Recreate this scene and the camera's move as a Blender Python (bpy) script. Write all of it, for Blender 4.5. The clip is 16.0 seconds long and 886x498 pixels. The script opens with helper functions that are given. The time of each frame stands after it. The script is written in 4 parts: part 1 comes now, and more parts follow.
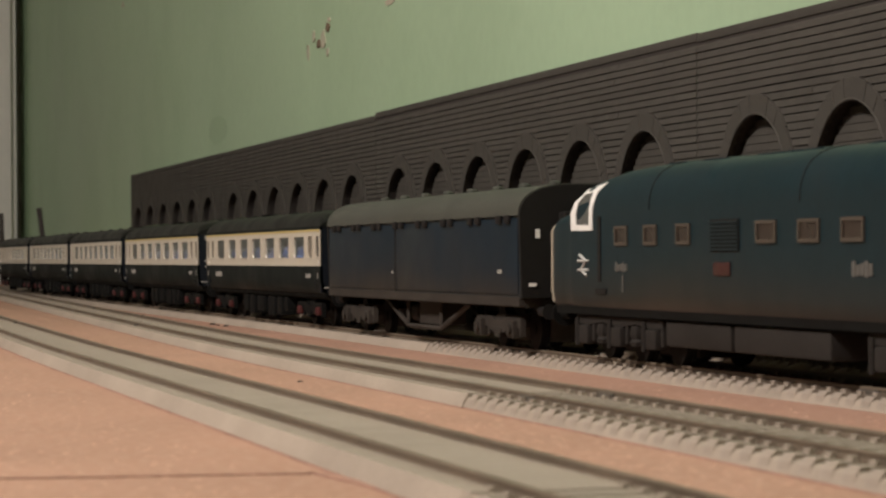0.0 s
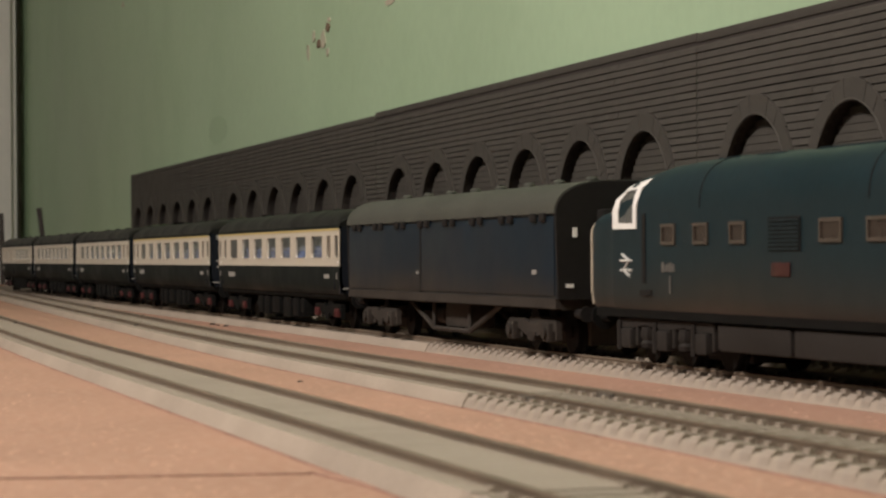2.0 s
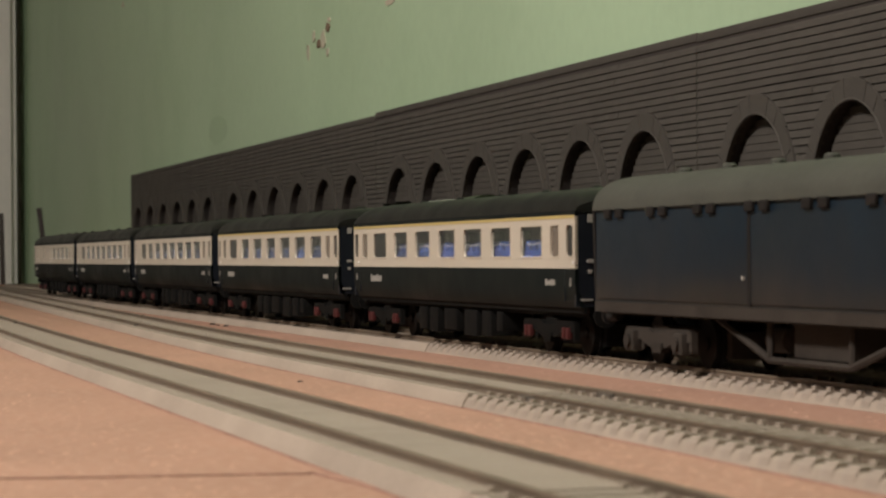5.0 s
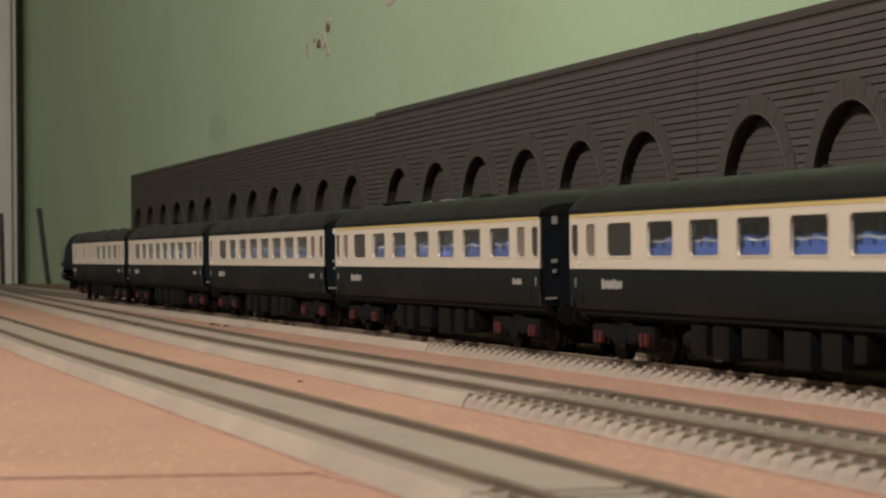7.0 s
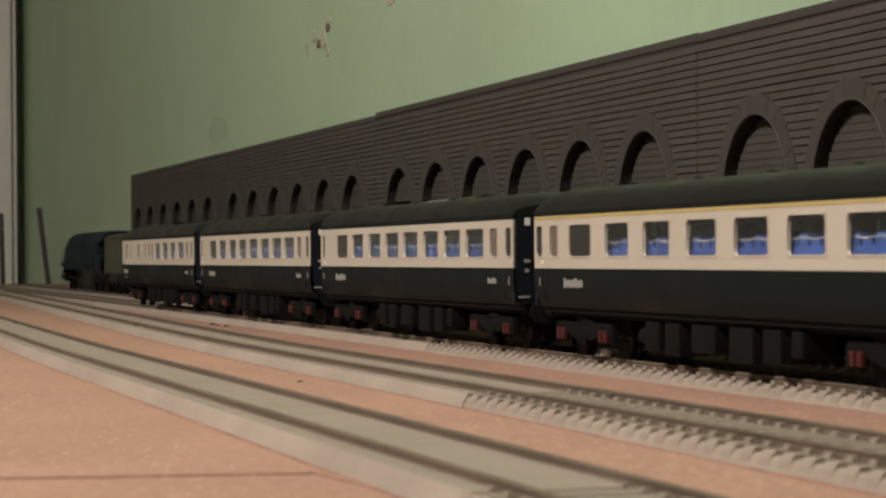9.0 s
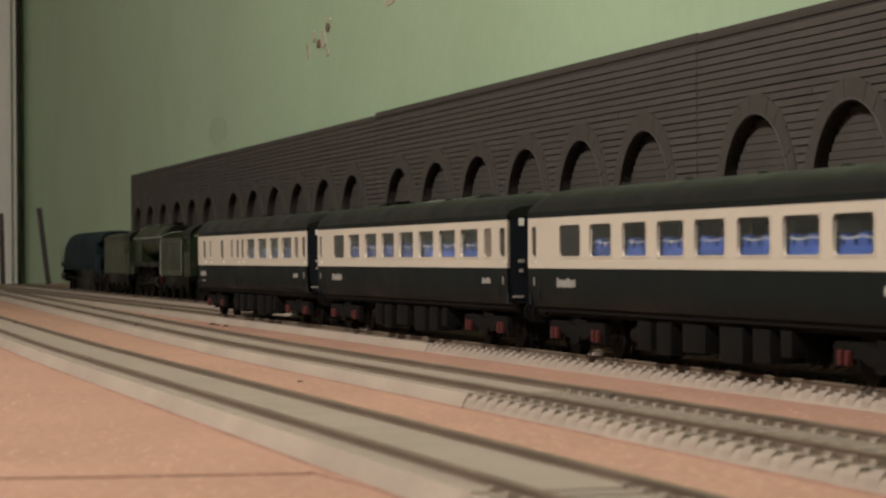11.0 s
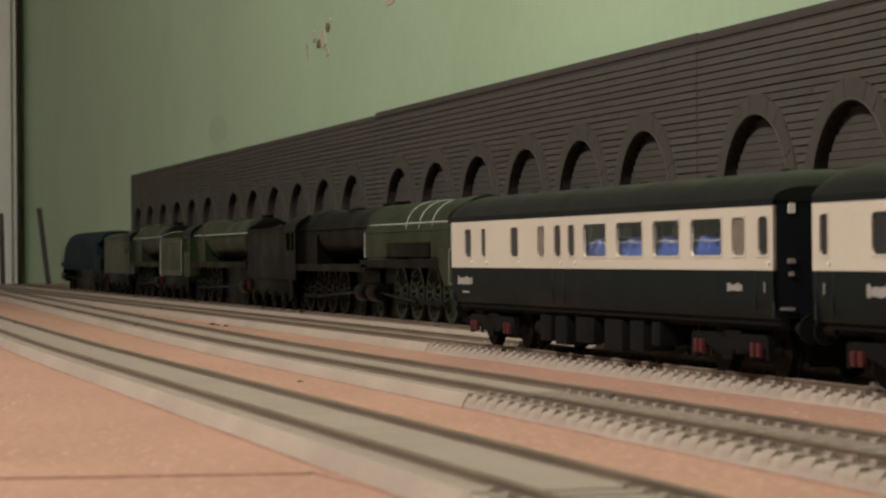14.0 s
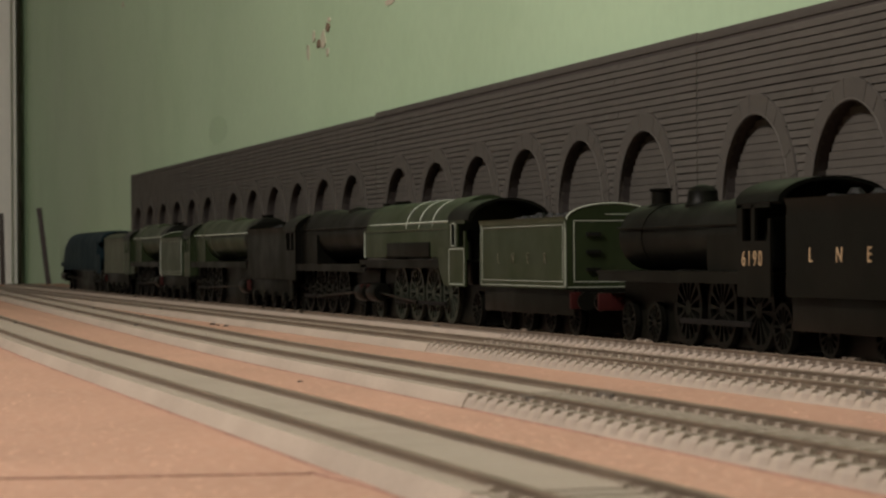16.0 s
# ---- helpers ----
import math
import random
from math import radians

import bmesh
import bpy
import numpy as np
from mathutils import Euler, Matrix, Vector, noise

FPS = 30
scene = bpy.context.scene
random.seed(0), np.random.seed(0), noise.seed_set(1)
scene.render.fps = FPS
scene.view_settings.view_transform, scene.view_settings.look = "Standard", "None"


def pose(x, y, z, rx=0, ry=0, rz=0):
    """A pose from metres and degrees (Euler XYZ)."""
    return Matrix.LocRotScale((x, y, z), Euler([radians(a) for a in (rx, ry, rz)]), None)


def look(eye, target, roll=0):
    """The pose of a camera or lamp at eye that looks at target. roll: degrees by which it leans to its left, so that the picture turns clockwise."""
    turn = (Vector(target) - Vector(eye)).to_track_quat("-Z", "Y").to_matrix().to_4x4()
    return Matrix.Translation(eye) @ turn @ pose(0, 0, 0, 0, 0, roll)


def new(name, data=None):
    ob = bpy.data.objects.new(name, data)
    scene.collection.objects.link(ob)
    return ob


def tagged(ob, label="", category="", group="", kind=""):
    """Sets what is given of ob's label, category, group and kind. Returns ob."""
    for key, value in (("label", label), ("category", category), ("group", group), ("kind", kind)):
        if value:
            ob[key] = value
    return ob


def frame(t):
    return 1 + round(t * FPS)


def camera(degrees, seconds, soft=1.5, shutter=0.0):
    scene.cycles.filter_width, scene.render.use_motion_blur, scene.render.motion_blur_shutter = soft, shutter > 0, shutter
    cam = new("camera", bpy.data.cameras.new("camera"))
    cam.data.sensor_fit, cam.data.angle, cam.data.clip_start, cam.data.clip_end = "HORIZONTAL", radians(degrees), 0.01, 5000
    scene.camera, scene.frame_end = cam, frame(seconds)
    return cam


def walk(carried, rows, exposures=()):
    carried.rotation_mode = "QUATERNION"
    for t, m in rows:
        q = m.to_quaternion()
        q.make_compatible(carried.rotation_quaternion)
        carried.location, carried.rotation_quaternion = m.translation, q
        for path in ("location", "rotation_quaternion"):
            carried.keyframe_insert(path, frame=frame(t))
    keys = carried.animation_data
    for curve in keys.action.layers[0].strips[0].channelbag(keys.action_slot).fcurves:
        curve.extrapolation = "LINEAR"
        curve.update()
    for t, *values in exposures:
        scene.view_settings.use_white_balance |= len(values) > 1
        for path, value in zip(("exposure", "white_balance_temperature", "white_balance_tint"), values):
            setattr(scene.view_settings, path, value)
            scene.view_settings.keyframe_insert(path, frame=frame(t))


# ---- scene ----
# Lengths below are in millimetres; MM turns them into metres. x runs along the tracks, y from the camera to the back wall.
MM = 0.001
ZR = 4.5          # height of the rail tops over the baseboard
YC, YD = 227.0, 277.5   # centre lines of the running track and of the siding

# ---- camera ----
cam = camera(19.82, 16.0, soft=2.3)
EYE = Vector((0, 0, 32.06 * MM))
AIM = EYE + Vector((-math.cos(0.2624), math.sin(0.2624), math.tan(0.0027)))
cam.data.dof.use_dof = True
cam.data.dof.focus_distance = 0.95
cam.data.dof.aperture_fstop = 90
walk(cam, [(0, look(EYE, AIM, -0.43)), (16, look(EYE, AIM, -0.43))], [(0, 0.08), (4, 0.08), (6.5, 0.0), (16, 0.0)])

# ---- light: one warm ceiling lamp in a closed room ----
world = bpy.data.worlds.new("world")
world.use_nodes = True
world.node_tree.nodes["Background"].inputs[0].default_value = (1, 0.9, 0.75, 1)
world.node_tree.nodes["Background"].inputs[1].default_value = 0.02
scene.world = world
lamp = bpy.data.lights.new("ceiling_lamp", "AREA")
lamp.shape, lamp.size, lamp.energy, lamp.color = "DISK", 0.35, 59, (1.0, 0.915, 0.855)
lamp_ob = new("ceiling_lamp", lamp)
lamp_ob.matrix_world = look((-0.22, -1.08, 1.36), (-0.75, -0.3, 0))


# ---- materials ----
def mat(name, color, rough=0.6, metal=0.0, var=0.25, scale=60.0, fine=900.0, bump=0.15, dirt=None, dirt_amount=0.0, dirt_scale=25.0, coat=0.0, per_object=0.0, per_island=0.0, spec=0.4, dust=None):
    """dust: (colour, low, high, amount) is a film of sprayed road dirt that thins out between two heights in mm."""
    m = bpy.data.materials.new(name)
    m.use_nodes = True
    nt = m.node_tree
    b = nt.nodes["Principled BSDF"]
    tc = nt.nodes.new("ShaderNodeTexCoord")
    n1 = nt.nodes.new("ShaderNodeTexNoise")
    n1.inputs["Scale"].default_value, n1.inputs["Detail"].default_value = scale, 6
    n2 = nt.nodes.new("ShaderNodeTexNoise")
    n2.inputs["Scale"].default_value, n2.inputs["Detail"].default_value = fine, 3
    for n in (n1, n2):
        nt.links.new(tc.outputs["Object"], n.inputs["Vector"])
    add = nt.nodes.new("ShaderNodeMath")
    add.operation = "MULTIPLY_ADD"
    nt.links.new(n2.outputs["Fac"], add.inputs[0])
    add.inputs[1].default_value = 0.5
    nt.links.new(n1.outputs["Fac"], add.inputs[2])
    src = add.outputs[0]
    for kind, amount in (("Random", per_object), ("Random Per Island", per_island)):
        if amount:
            g = nt.nodes.new("ShaderNodeObjectInfo" if kind == "Random" else "ShaderNodeNewGeometry")
            a2 = nt.nodes.new("ShaderNodeMath")
            a2.operation = "MULTIPLY_ADD"
            nt.links.new(g.outputs[kind], a2.inputs[0])
            a2.inputs[1].default_value = amount
            nt.links.new(src, a2.inputs[2])
            src = a2.outputs[0]
    ramp = nt.nodes.new("ShaderNodeValToRGB")
    c = np.array(color)
    ramp.color_ramp.elements[0].position, ramp.color_ramp.elements[1].position = 0.5, 1.0 + 0.5 * (per_object + per_island)
    ramp.color_ramp.elements[0].color = (*np.clip(c * (1 - var), 0, 1), 1)
    ramp.color_ramp.elements[1].color = (*np.clip(c * (1 + var), 0, 1), 1)
    nt.links.new(src, ramp.inputs[0])
    out = ramp.outputs[0]
    if dirt:
        n3 = nt.nodes.new("ShaderNodeTexNoise")
        n3.inputs["Scale"].default_value, n3.inputs["Detail"].default_value, n3.inputs["Roughness"].default_value = dirt_scale, 8, 0.7
        nt.links.new(tc.outputs["Object"], n3.inputs["Vector"])
        r3 = nt.nodes.new("ShaderNodeValToRGB")
        r3.color_ramp.elements[0].position, r3.color_ramp.elements[1].position = 0.45, 0.75
        r3.color_ramp.elements[1].color = (dirt_amount, dirt_amount, dirt_amount, 1)
        nt.links.new(n3.outputs["Fac"], r3.inputs[0])
        mix = nt.nodes.new("ShaderNodeMix")
        mix.data_type = "RGBA"
        nt.links.new(r3.outputs[0], mix.inputs["Factor"])
        nt.links.new(out, mix.inputs["A"])
        mix.inputs["B"].default_value = (*dirt, 1)
        out = mix.outputs["Result"]
    if dust:
        sep = nt.nodes.new("ShaderNodeSeparateXYZ")
        nt.links.new(tc.outputs["Object"], sep.inputs[0])
        wob = nt.nodes.new("ShaderNodeMath")
        wob.operation = "MULTIPLY_ADD"
        nt.links.new(n1.outputs["Fac"], wob.inputs[0])
        wob.inputs[1].default_value = 0.012
        nt.links.new(sep.outputs["Z"], wob.inputs[2])
        rng = nt.nodes.new("ShaderNodeMapRange")
        rng.interpolation_type = "SMOOTHSTEP"
        rng.inputs["From Min"].default_value, rng.inputs["From Max"].default_value = dust[1] * MM + 0.006, dust[2] * MM + 0.006
        rng.inputs["To Min"].default_value, rng.inputs["To Max"].default_value = dust[3], 0
        nt.links.new(wob.outputs[0], rng.inputs["Value"])
        film = nt.nodes.new("ShaderNodeMix")
        film.data_type = "RGBA"
        nt.links.new(rng.outputs[0], film.inputs["Factor"])
        nt.links.new(out, film.inputs["A"])
        film.inputs["B"].default_value = (*dust[0], 1)
        out = film.outputs["Result"]
    nt.links.new(out, b.inputs["Base Color"])
    b.inputs["Metallic"].default_value = metal
    b.inputs["Coat Weight"].default_value = coat
    b.inputs["Specular IOR Level"].default_value = spec
    mr = nt.nodes.new("ShaderNodeMapRange")
    mr.inputs["From Min"].default_value, mr.inputs["From Max"].default_value = 0.3, 0.7
    mr.inputs["To Min"].default_value, mr.inputs["To Max"].default_value = max(0.02, rough - 0.1), min(1, rough + 0.1)
    nt.links.new(n1.outputs["Fac"], mr.inputs["Value"])
    nt.links.new(mr.outputs[0], b.inputs["Roughness"])
    if bump:
        bp = nt.nodes.new("ShaderNodeBump")
        bp.inputs["Strength"].default_value, bp.inputs["Distance"].default_value = bump, 0.0004
        nt.links.new(n2.outputs["Fac"], bp.inputs["Height"])
        nt.links.new(bp.outputs[0], b.inputs["Normal"])
    return m


def glass_mat(name, tint=(0.85, 0.88, 0.9), rough=0.03):
    m = bpy.data.materials.new(name)
    m.use_nodes = True
    b = m.node_tree.nodes["Principled BSDF"]
    b.inputs["Base Color"].default_value = (*tint, 1)
    b.inputs["Roughness"].default_value = rough
    b.inputs["Transmission Weight"].default_value = 1
    b.inputs["IOR"].default_value = 1.3
    return m


GREEN_WALL = mat("green_wall_paint", (0.39, 0.522, 0.342), 0.55, var=0.07, scale=3, fine=120, bump=0.1, dirt=(0.30, 0.415, 0.255), dirt_amount=0.6, dirt_scale=5)
PLASTER = mat("bare_plaster", (0.48, 0.43, 0.33), 0.9, var=0.2, scale=90, bump=0.5)
WHITE_PAINT = mat("white_gloss_paint", (0.74, 0.70, 0.66), 0.4, var=0.06, scale=8, fine=100)
ROOM_WALL = mat("room_wall_paint", (0.58, 0.57, 0.52), 0.8, var=0.06, scale=3, fine=80)
CEILING = mat("ceiling_paint", (0.75, 0.73, 0.68), 0.9, var=0.04, scale=3, fine=80)
CARPET = mat("carpet", (0.16, 0.12, 0.09), 0.95, var=0.3, scale=20, fine=400)
BOARD = mat("insulation_board", (0.385, 0.222, 0.160), 0.85, var=0.13, scale=16, fine=300, bump=0.9, dirt=(0.47, 0.315, 0.237), dirt_amount=0.9, dirt_scale=420, spec=0.15)
FIBRE = mat("loose_board_fibre", (0.4, 0.245, 0.178), 0.9, var=0.3, scale=60, fine=600, bump=0.3, spec=0.1, per_island=0.8)
FOAM_EDGE = mat("reddish_foam_edge", (0.29, 0.16, 0.12), 0.85, var=0.3, scale=90, spec=0.15)
SMUDGE = mat("darker_green_patch", (0.335, 0.452, 0.288), 0.6, var=0.08, scale=40)
PENCIL = mat("pencil_line", (0.335, 0.19, 0.14), 0.9, var=0.3, scale=200)
SLEEPER = mat("grey_plastic_sleeper", (0.2637, 0.2218, 0.1825), 0.75, var=0.17, scale=120, fine=1500, bump=0.3, dirt=(0.22, 0.17, 0.125), dirt_amount=0.6, dirt_scale=60, per_object=0.25, per_island=0.2)
RAIL = mat("nickel_silver_rail", (0.14, 0.105, 0.075), 0.5, metal=0.15, var=0.25, scale=40, fine=700, bump=0.1)
STONE = mat("dark_moulded_stone", (0.056, 0.0502, 0.043), 0.68, var=0.14, scale=50, fine=1500, bump=0.5, dirt=(0.078, 0.070, 0.060), dirt_amount=0.6, dirt_scale=120, per_island=0.35, spec=0.25)
STONE_RING = mat("dark_arch_stone", (0.0585, 0.0525, 0.045), 0.66, var=0.15, scale=60, fine=1200, bump=0.35, spec=0.25)
MORTAR = mat("dark_joint", (0.0432, 0.0372, 0.0336), 0.8, var=0.2, scale=80, fine=900, spec=0.15)
DEBRIS = mat("black_debris", (0.03, 0.025, 0.02), 0.8, var=0.4, scale=200)
POST = mat("dark_brown_post", (0.05, 0.04, 0.035), 0.7, var=0.2, scale=40)

NAVY = mat("rail_blue_gloss", (0.0080, 0.0112, 0.0108), 0.55, var=0.12, scale=30, fine=600, bump=0.04, spec=0.06)
NAVY_END = mat("rail_blue_end", (0.0095, 0.012, 0.0165), 0.45, var=0.15, scale=30, fine=600, bump=0.04, spec=0.25)
CREAM = mat("pearl_grey_paint", (0.495, 0.44, 0.3575), 0.42, var=0.04, scale=30, fine=600, bump=0.03)
YELLOW = mat("yellow_stripe", (0.46, 0.36, 0.14), 0.45, var=0.06, scale=60)
COACH_ROOF = mat("dark_grey_roof", (0.0072, 0.0078, 0.0066), 0.5, var=0.15, scale=40, fine=800, bump=0.1, spec=0.3)
VAN_BLUE = mat("weathered_van_blue", (0.0055, 0.0132, 0.021), 0.5, var=0.2, scale=25, fine=500, bump=0.1, dirt=(0.013, 0.0145, 0.016), dirt_amount=0.6, dirt_scale=30, spec=0.25, dust=((0.027, 0.0225, 0.0175), 14, 26, 0.75))
VAN_ROOF = mat("weathered_van_roof", (0.050, 0.051, 0.040), 0.75, var=0.15, scale=25, fine=500, bump=0.15, dirt=(0.032, 0.032, 0.027), dirt_amount=0.6, dirt_scale=35)
VAN_END = mat("black_van_end", (0.014, 0.0125, 0.0115), 0.7, var=0.2, scale=40, fine=500, spec=0.15)
UNDER = mat("weathered_underframe", (0.036, 0.030, 0.025), 0.8, var=0.3, scale=70, fine=900, bump=0.2, spec=0.15)
BLACK = mat("black_underframe", (0.0068, 0.0068, 0.006375), 0.65, var=0.3, scale=70, fine=900, spec=0.06)
WHEEL = mat("dull_wheel_steel", (0.0108, 0.0099, 0.009), 0.6, metal=0.0, var=0.2, scale=90, spec=0.04)
RED = mat("red_axlebox", (0.0544, 0.0072, 0.0068), 0.6, var=0.2, scale=90)
DELTIC = mat("weathered_loco_blue", (0.0036, 0.0165, 0.0215), 0.5, var=0.2, scale=22, fine=500, bump=0.06, dirt=(0.0085, 0.0125, 0.0125), dirt_amount=0.65, dirt_scale=22, spec=0.3, dust=((0.0190, 0.0172, 0.0135), 13, 29, 0.85))
DELTIC_GREY = mat("weathered_tank_grey", (0.021, 0.018, 0.01575), 0.75, var=0.2, scale=40, fine=600, spec=0.15)
WHITE = mat("white_lettering", (0.72, 0.70, 0.66), 0.6, var=0.05, scale=200)
REDPLATE = mat("red_nameplate", (0.04125, 0.012, 0.00975), 0.5, var=0.1, scale=200)
FOAM = mat("grey_foam_underlay", (0.32, 0.268, 0.216), 0.9, var=0.12, scale=30, fine=900, bump=0.4, spec=0.1)
MARK = mat("worn_pale_lettering", (0.273, 0.26, 0.234), 0.6, var=0.1, scale=200)
PORTHOLE = mat("dim_body_window", (0.030, 0.022, 0.017), 0.3, var=0.15, scale=60, bump=0)
EMBLEM = mat("worn_white_emblem", (0.46, 0.45, 0.42), 0.6, var=0.1, scale=200)
BEAM = mat("dull_red_beam", (0.02475, 0.00429, 0.00363), 0.6, var=0.2, scale=90, spec=0.1)
JOINER = mat("dull_rail_joiner", (0.075, 0.062, 0.05), 0.6, var=0.2, scale=90)
CHIP = mat("brown_chip", (0.16, 0.115, 0.075), 0.9, var=0.25, scale=90)
STREAK = mat("scraped_paint", (0.42, 0.40, 0.30), 0.9, var=0.12, scale=40)
BEAD = mat("buff_beading", (0.308, 0.266, 0.203), 0.5, var=0.1, scale=200)
# cab pane's grey is raised to stand in for reflections
CABGLASS = mat("cab_glass_with_sheen", (0.09, 0.09, 0.0825), 0.2, var=0.2, scale=60, bump=0)
GLASS = glass_mat("clear_window_glass")
DARKGLASS = mat("dark_window_glass", (0.02, 0.02, 0.02), 0.12, var=0.1, scale=30, bump=0)
SEAT = mat("blue_seat_plastic", (0.026, 0.052, 0.165), 0.25, var=0.1, scale=40, bump=0.03)
INSIDE = mat("coach_interior", (0.30, 0.28, 0.27), 0.7, var=0.1, scale=40)
FROST = mat("frosted_window", (0.15, 0.125, 0.10), 0.3, var=0.06, scale=40, bump=0)
BRASS = mat("window_frame_buff", (0.0612, 0.04896, 0.03744), 0.5, var=0.1, scale=60)
LGREEN = mat("apple_green_paint", (0.0140, 0.0205, 0.0078), 0.42, var=0.14, scale=40, fine=500, bump=0.04, spec=0.22)
LBLUE = mat("garter_blue_paint", (0.005, 0.0145, 0.0185), 0.7, var=0.12, scale=40, fine=500, bump=0.04, spec=0.12)
LBLACK = mat("black_loco_paint", (0.0037, 0.0037, 0.0027), 0.42, var=0.2, scale=40, fine=500, bump=0.05, spec=0.06)
TAN = mat("pale_green_tender", (0.045, 0.05, 0.03), 0.6, var=0.1, scale=40)
LINING = mat("white_lining", (0.27, 0.29, 0.24), 0.5, var=0.05, scale=200)
GOLD = mat("gold_lettering", (0.30, 0.205, 0.115), 0.5, var=0.05, scale=200)
LWHEEL = mat("green_wheel_paint", (0.012, 0.0145, 0.009), 0.45, var=0.2, scale=90, spec=0.3)
FADED = mat("faded_number", (0.085, 0.08, 0.072), 0.6, var=0.15, scale=200)
FAINT = mat("faint_gold_lettering", (0.0676, 0.06422, 0.04056), 0.5, var=0.1, scale=200)
COAL = mat("coal", (0.012, 0.012, 0.012), 0.5, var=0.4, scale=150, bump=0.4, spec=0.2)


# ---- mesh helpers ----
def box(bm, x0, x1, y0, y1, z0, z1, bevel=0.0):
    vs = [bm.verts.new((x, y, z)) for x in (x0, x1) for y in (y0, y1) for z in (z0, z1)]
    fs = [bm.faces.new([vs[i] for i in q]) for q in ((0, 1, 3, 2), (4, 6, 7, 5), (0, 4, 5, 1), (2, 3, 7, 6), (0, 2, 6, 4), (1, 5, 7, 3))]
    if bevel:
        es = list({e for f in fs for e in f.edges})
        bmesh.ops.bevel(bm, geom=es, offset=bevel, segments=2, affect="EDGES", profile=0.6)
    return vs


def prism(bm, pts, a0, a1, axis="x"):
    """A closed outline carried along x, y or z from a0 to a1. Outline: (y, z) for x, (x, z) for y, (x, y) for z."""
    def at(a, p):
        return {"x": (a, p[0], p[1]), "y": (p[0], a, p[1]), "z": (p[0], p[1], a)}[axis]
    lo, hi = [bm.verts.new(at(a0, p)) for p in pts], [bm.verts.new(at(a1, p)) for p in pts]
    n = len(pts)
    for i in range(n):
        bm.faces.new((lo[i], lo[(i + 1) % n], hi[(i + 1) % n], hi[i]))
    bm.faces.new(lo[::-1])
    bm.faces.new(hi)


def tube(bm, rings):
    """Joins rings of equally many points into one skin with closed ends."""
    rs = [[bm.verts.new(p) for p in r] for r in rings]
    n = len(rs[0])
    for a, b in zip(rs, rs[1:]):
        for i in range(n):
            bm.faces.new((a[i], a[(i + 1) % n], b[(i + 1) % n], b[i]))
    bm.faces.new(rs[0][::-1])
    bm.faces.new(rs[-1])


def turned(bm, profile, centre, axis="x", seg=20):
    """A turned form: profile of (place along the axis, radius)."""
    rings = []
    for a, r in profile:
        ring = []
        for i in range(seg):
            w = 2 * math.pi * i / seg
            c, s = r * math.cos(w), r * math.sin(w)
            d = {"x": (a, c, s), "y": (c, a, s), "z": (c, s, a)}[axis]
            ring.append((centre[0] + d[0], centre[1] + d[1], centre[2] + d[2]))
        rings.append(ring)
    tube(bm, rings)


def bar(bm, p, q, r=0.5, seg=8):
    """A round rod from p to q."""
    p, q = Vector(p), Vector(q)
    m = (q - p).to_track_quat("Z", "Y").to_matrix()
    rings = []
    for o in (p, q):
        rings.append([o + m @ Vector((r * math.cos(2 * math.pi * i / seg), r * math.sin(2 * math.pi * i / seg), 0)) for i in range(seg)])
    tube(bm, rings)


def mesh_of(name, bm, material, smooth=True):
    bmesh.ops.recalc_face_normals(bm, faces=bm.faces[:])
    bmesh.ops.scale(bm, vec=(MM, MM, MM), verts=bm.verts[:])
    me = bpy.data.meshes.new(name)
    bm.to_mesh(me)
    bm.free()
    me.materials.append(material)
    if smooth:
        me.polygons.foreach_set("use_smooth", [True] * len(me.polygons))
        me.set_sharp_from_angle(angle=radians(32))
    return me


def part(name, bm, material, parent=None, label="", smooth=True):
    ob = new(name, mesh_of(name, bm, material, smooth))
    if parent:
        ob.parent = parent
    return tagged(ob, label)


def again(name, data, parent, x=0, y=0, z=0):
    """One more object on a mesh that exists."""
    ob = new(name, data)
    ob.parent = parent
    ob.location = (x * MM, y * MM, z * MM)
    return ob


def thing(name, label, category, x, y, z=0.0, group="", kind=""):
    ob = new(name)
    ob.empty_display_size = 0.01
    ob.matrix_basis = pose(x * MM, y * MM, z * MM)
    return tagged(ob, label, category, group, kind)


def boxes(*bs, bevel=0.0):
    bm = bmesh.new()
    for b in bs:
        box(bm, *b, bevel)
    return bm


# ---- the room ----
CHIPS = ((-1723, 180, 14.4, 5.2, CHIP), (-1694, 189, 9.6, 6.5, CHIP), (-1690, 194, 9.6, 3.38, PLASTER), (-1759, 176, 8, 9.1, STREAK), (-1740, 187, 9.6, 7.8, STREAK), (-1710, 182, 16, 11.7, STREAK), (-1696, 172, 8, 5.2, STREAK), (-2707, 303, 11.2, 5.2, PLASTER), (-1518, 189, 22.4, 3.9, PLASTER), (-1742, 188, 3.2, 5.2, CHIP), (-1763, 179, 3.2, 6.5, CHIP))


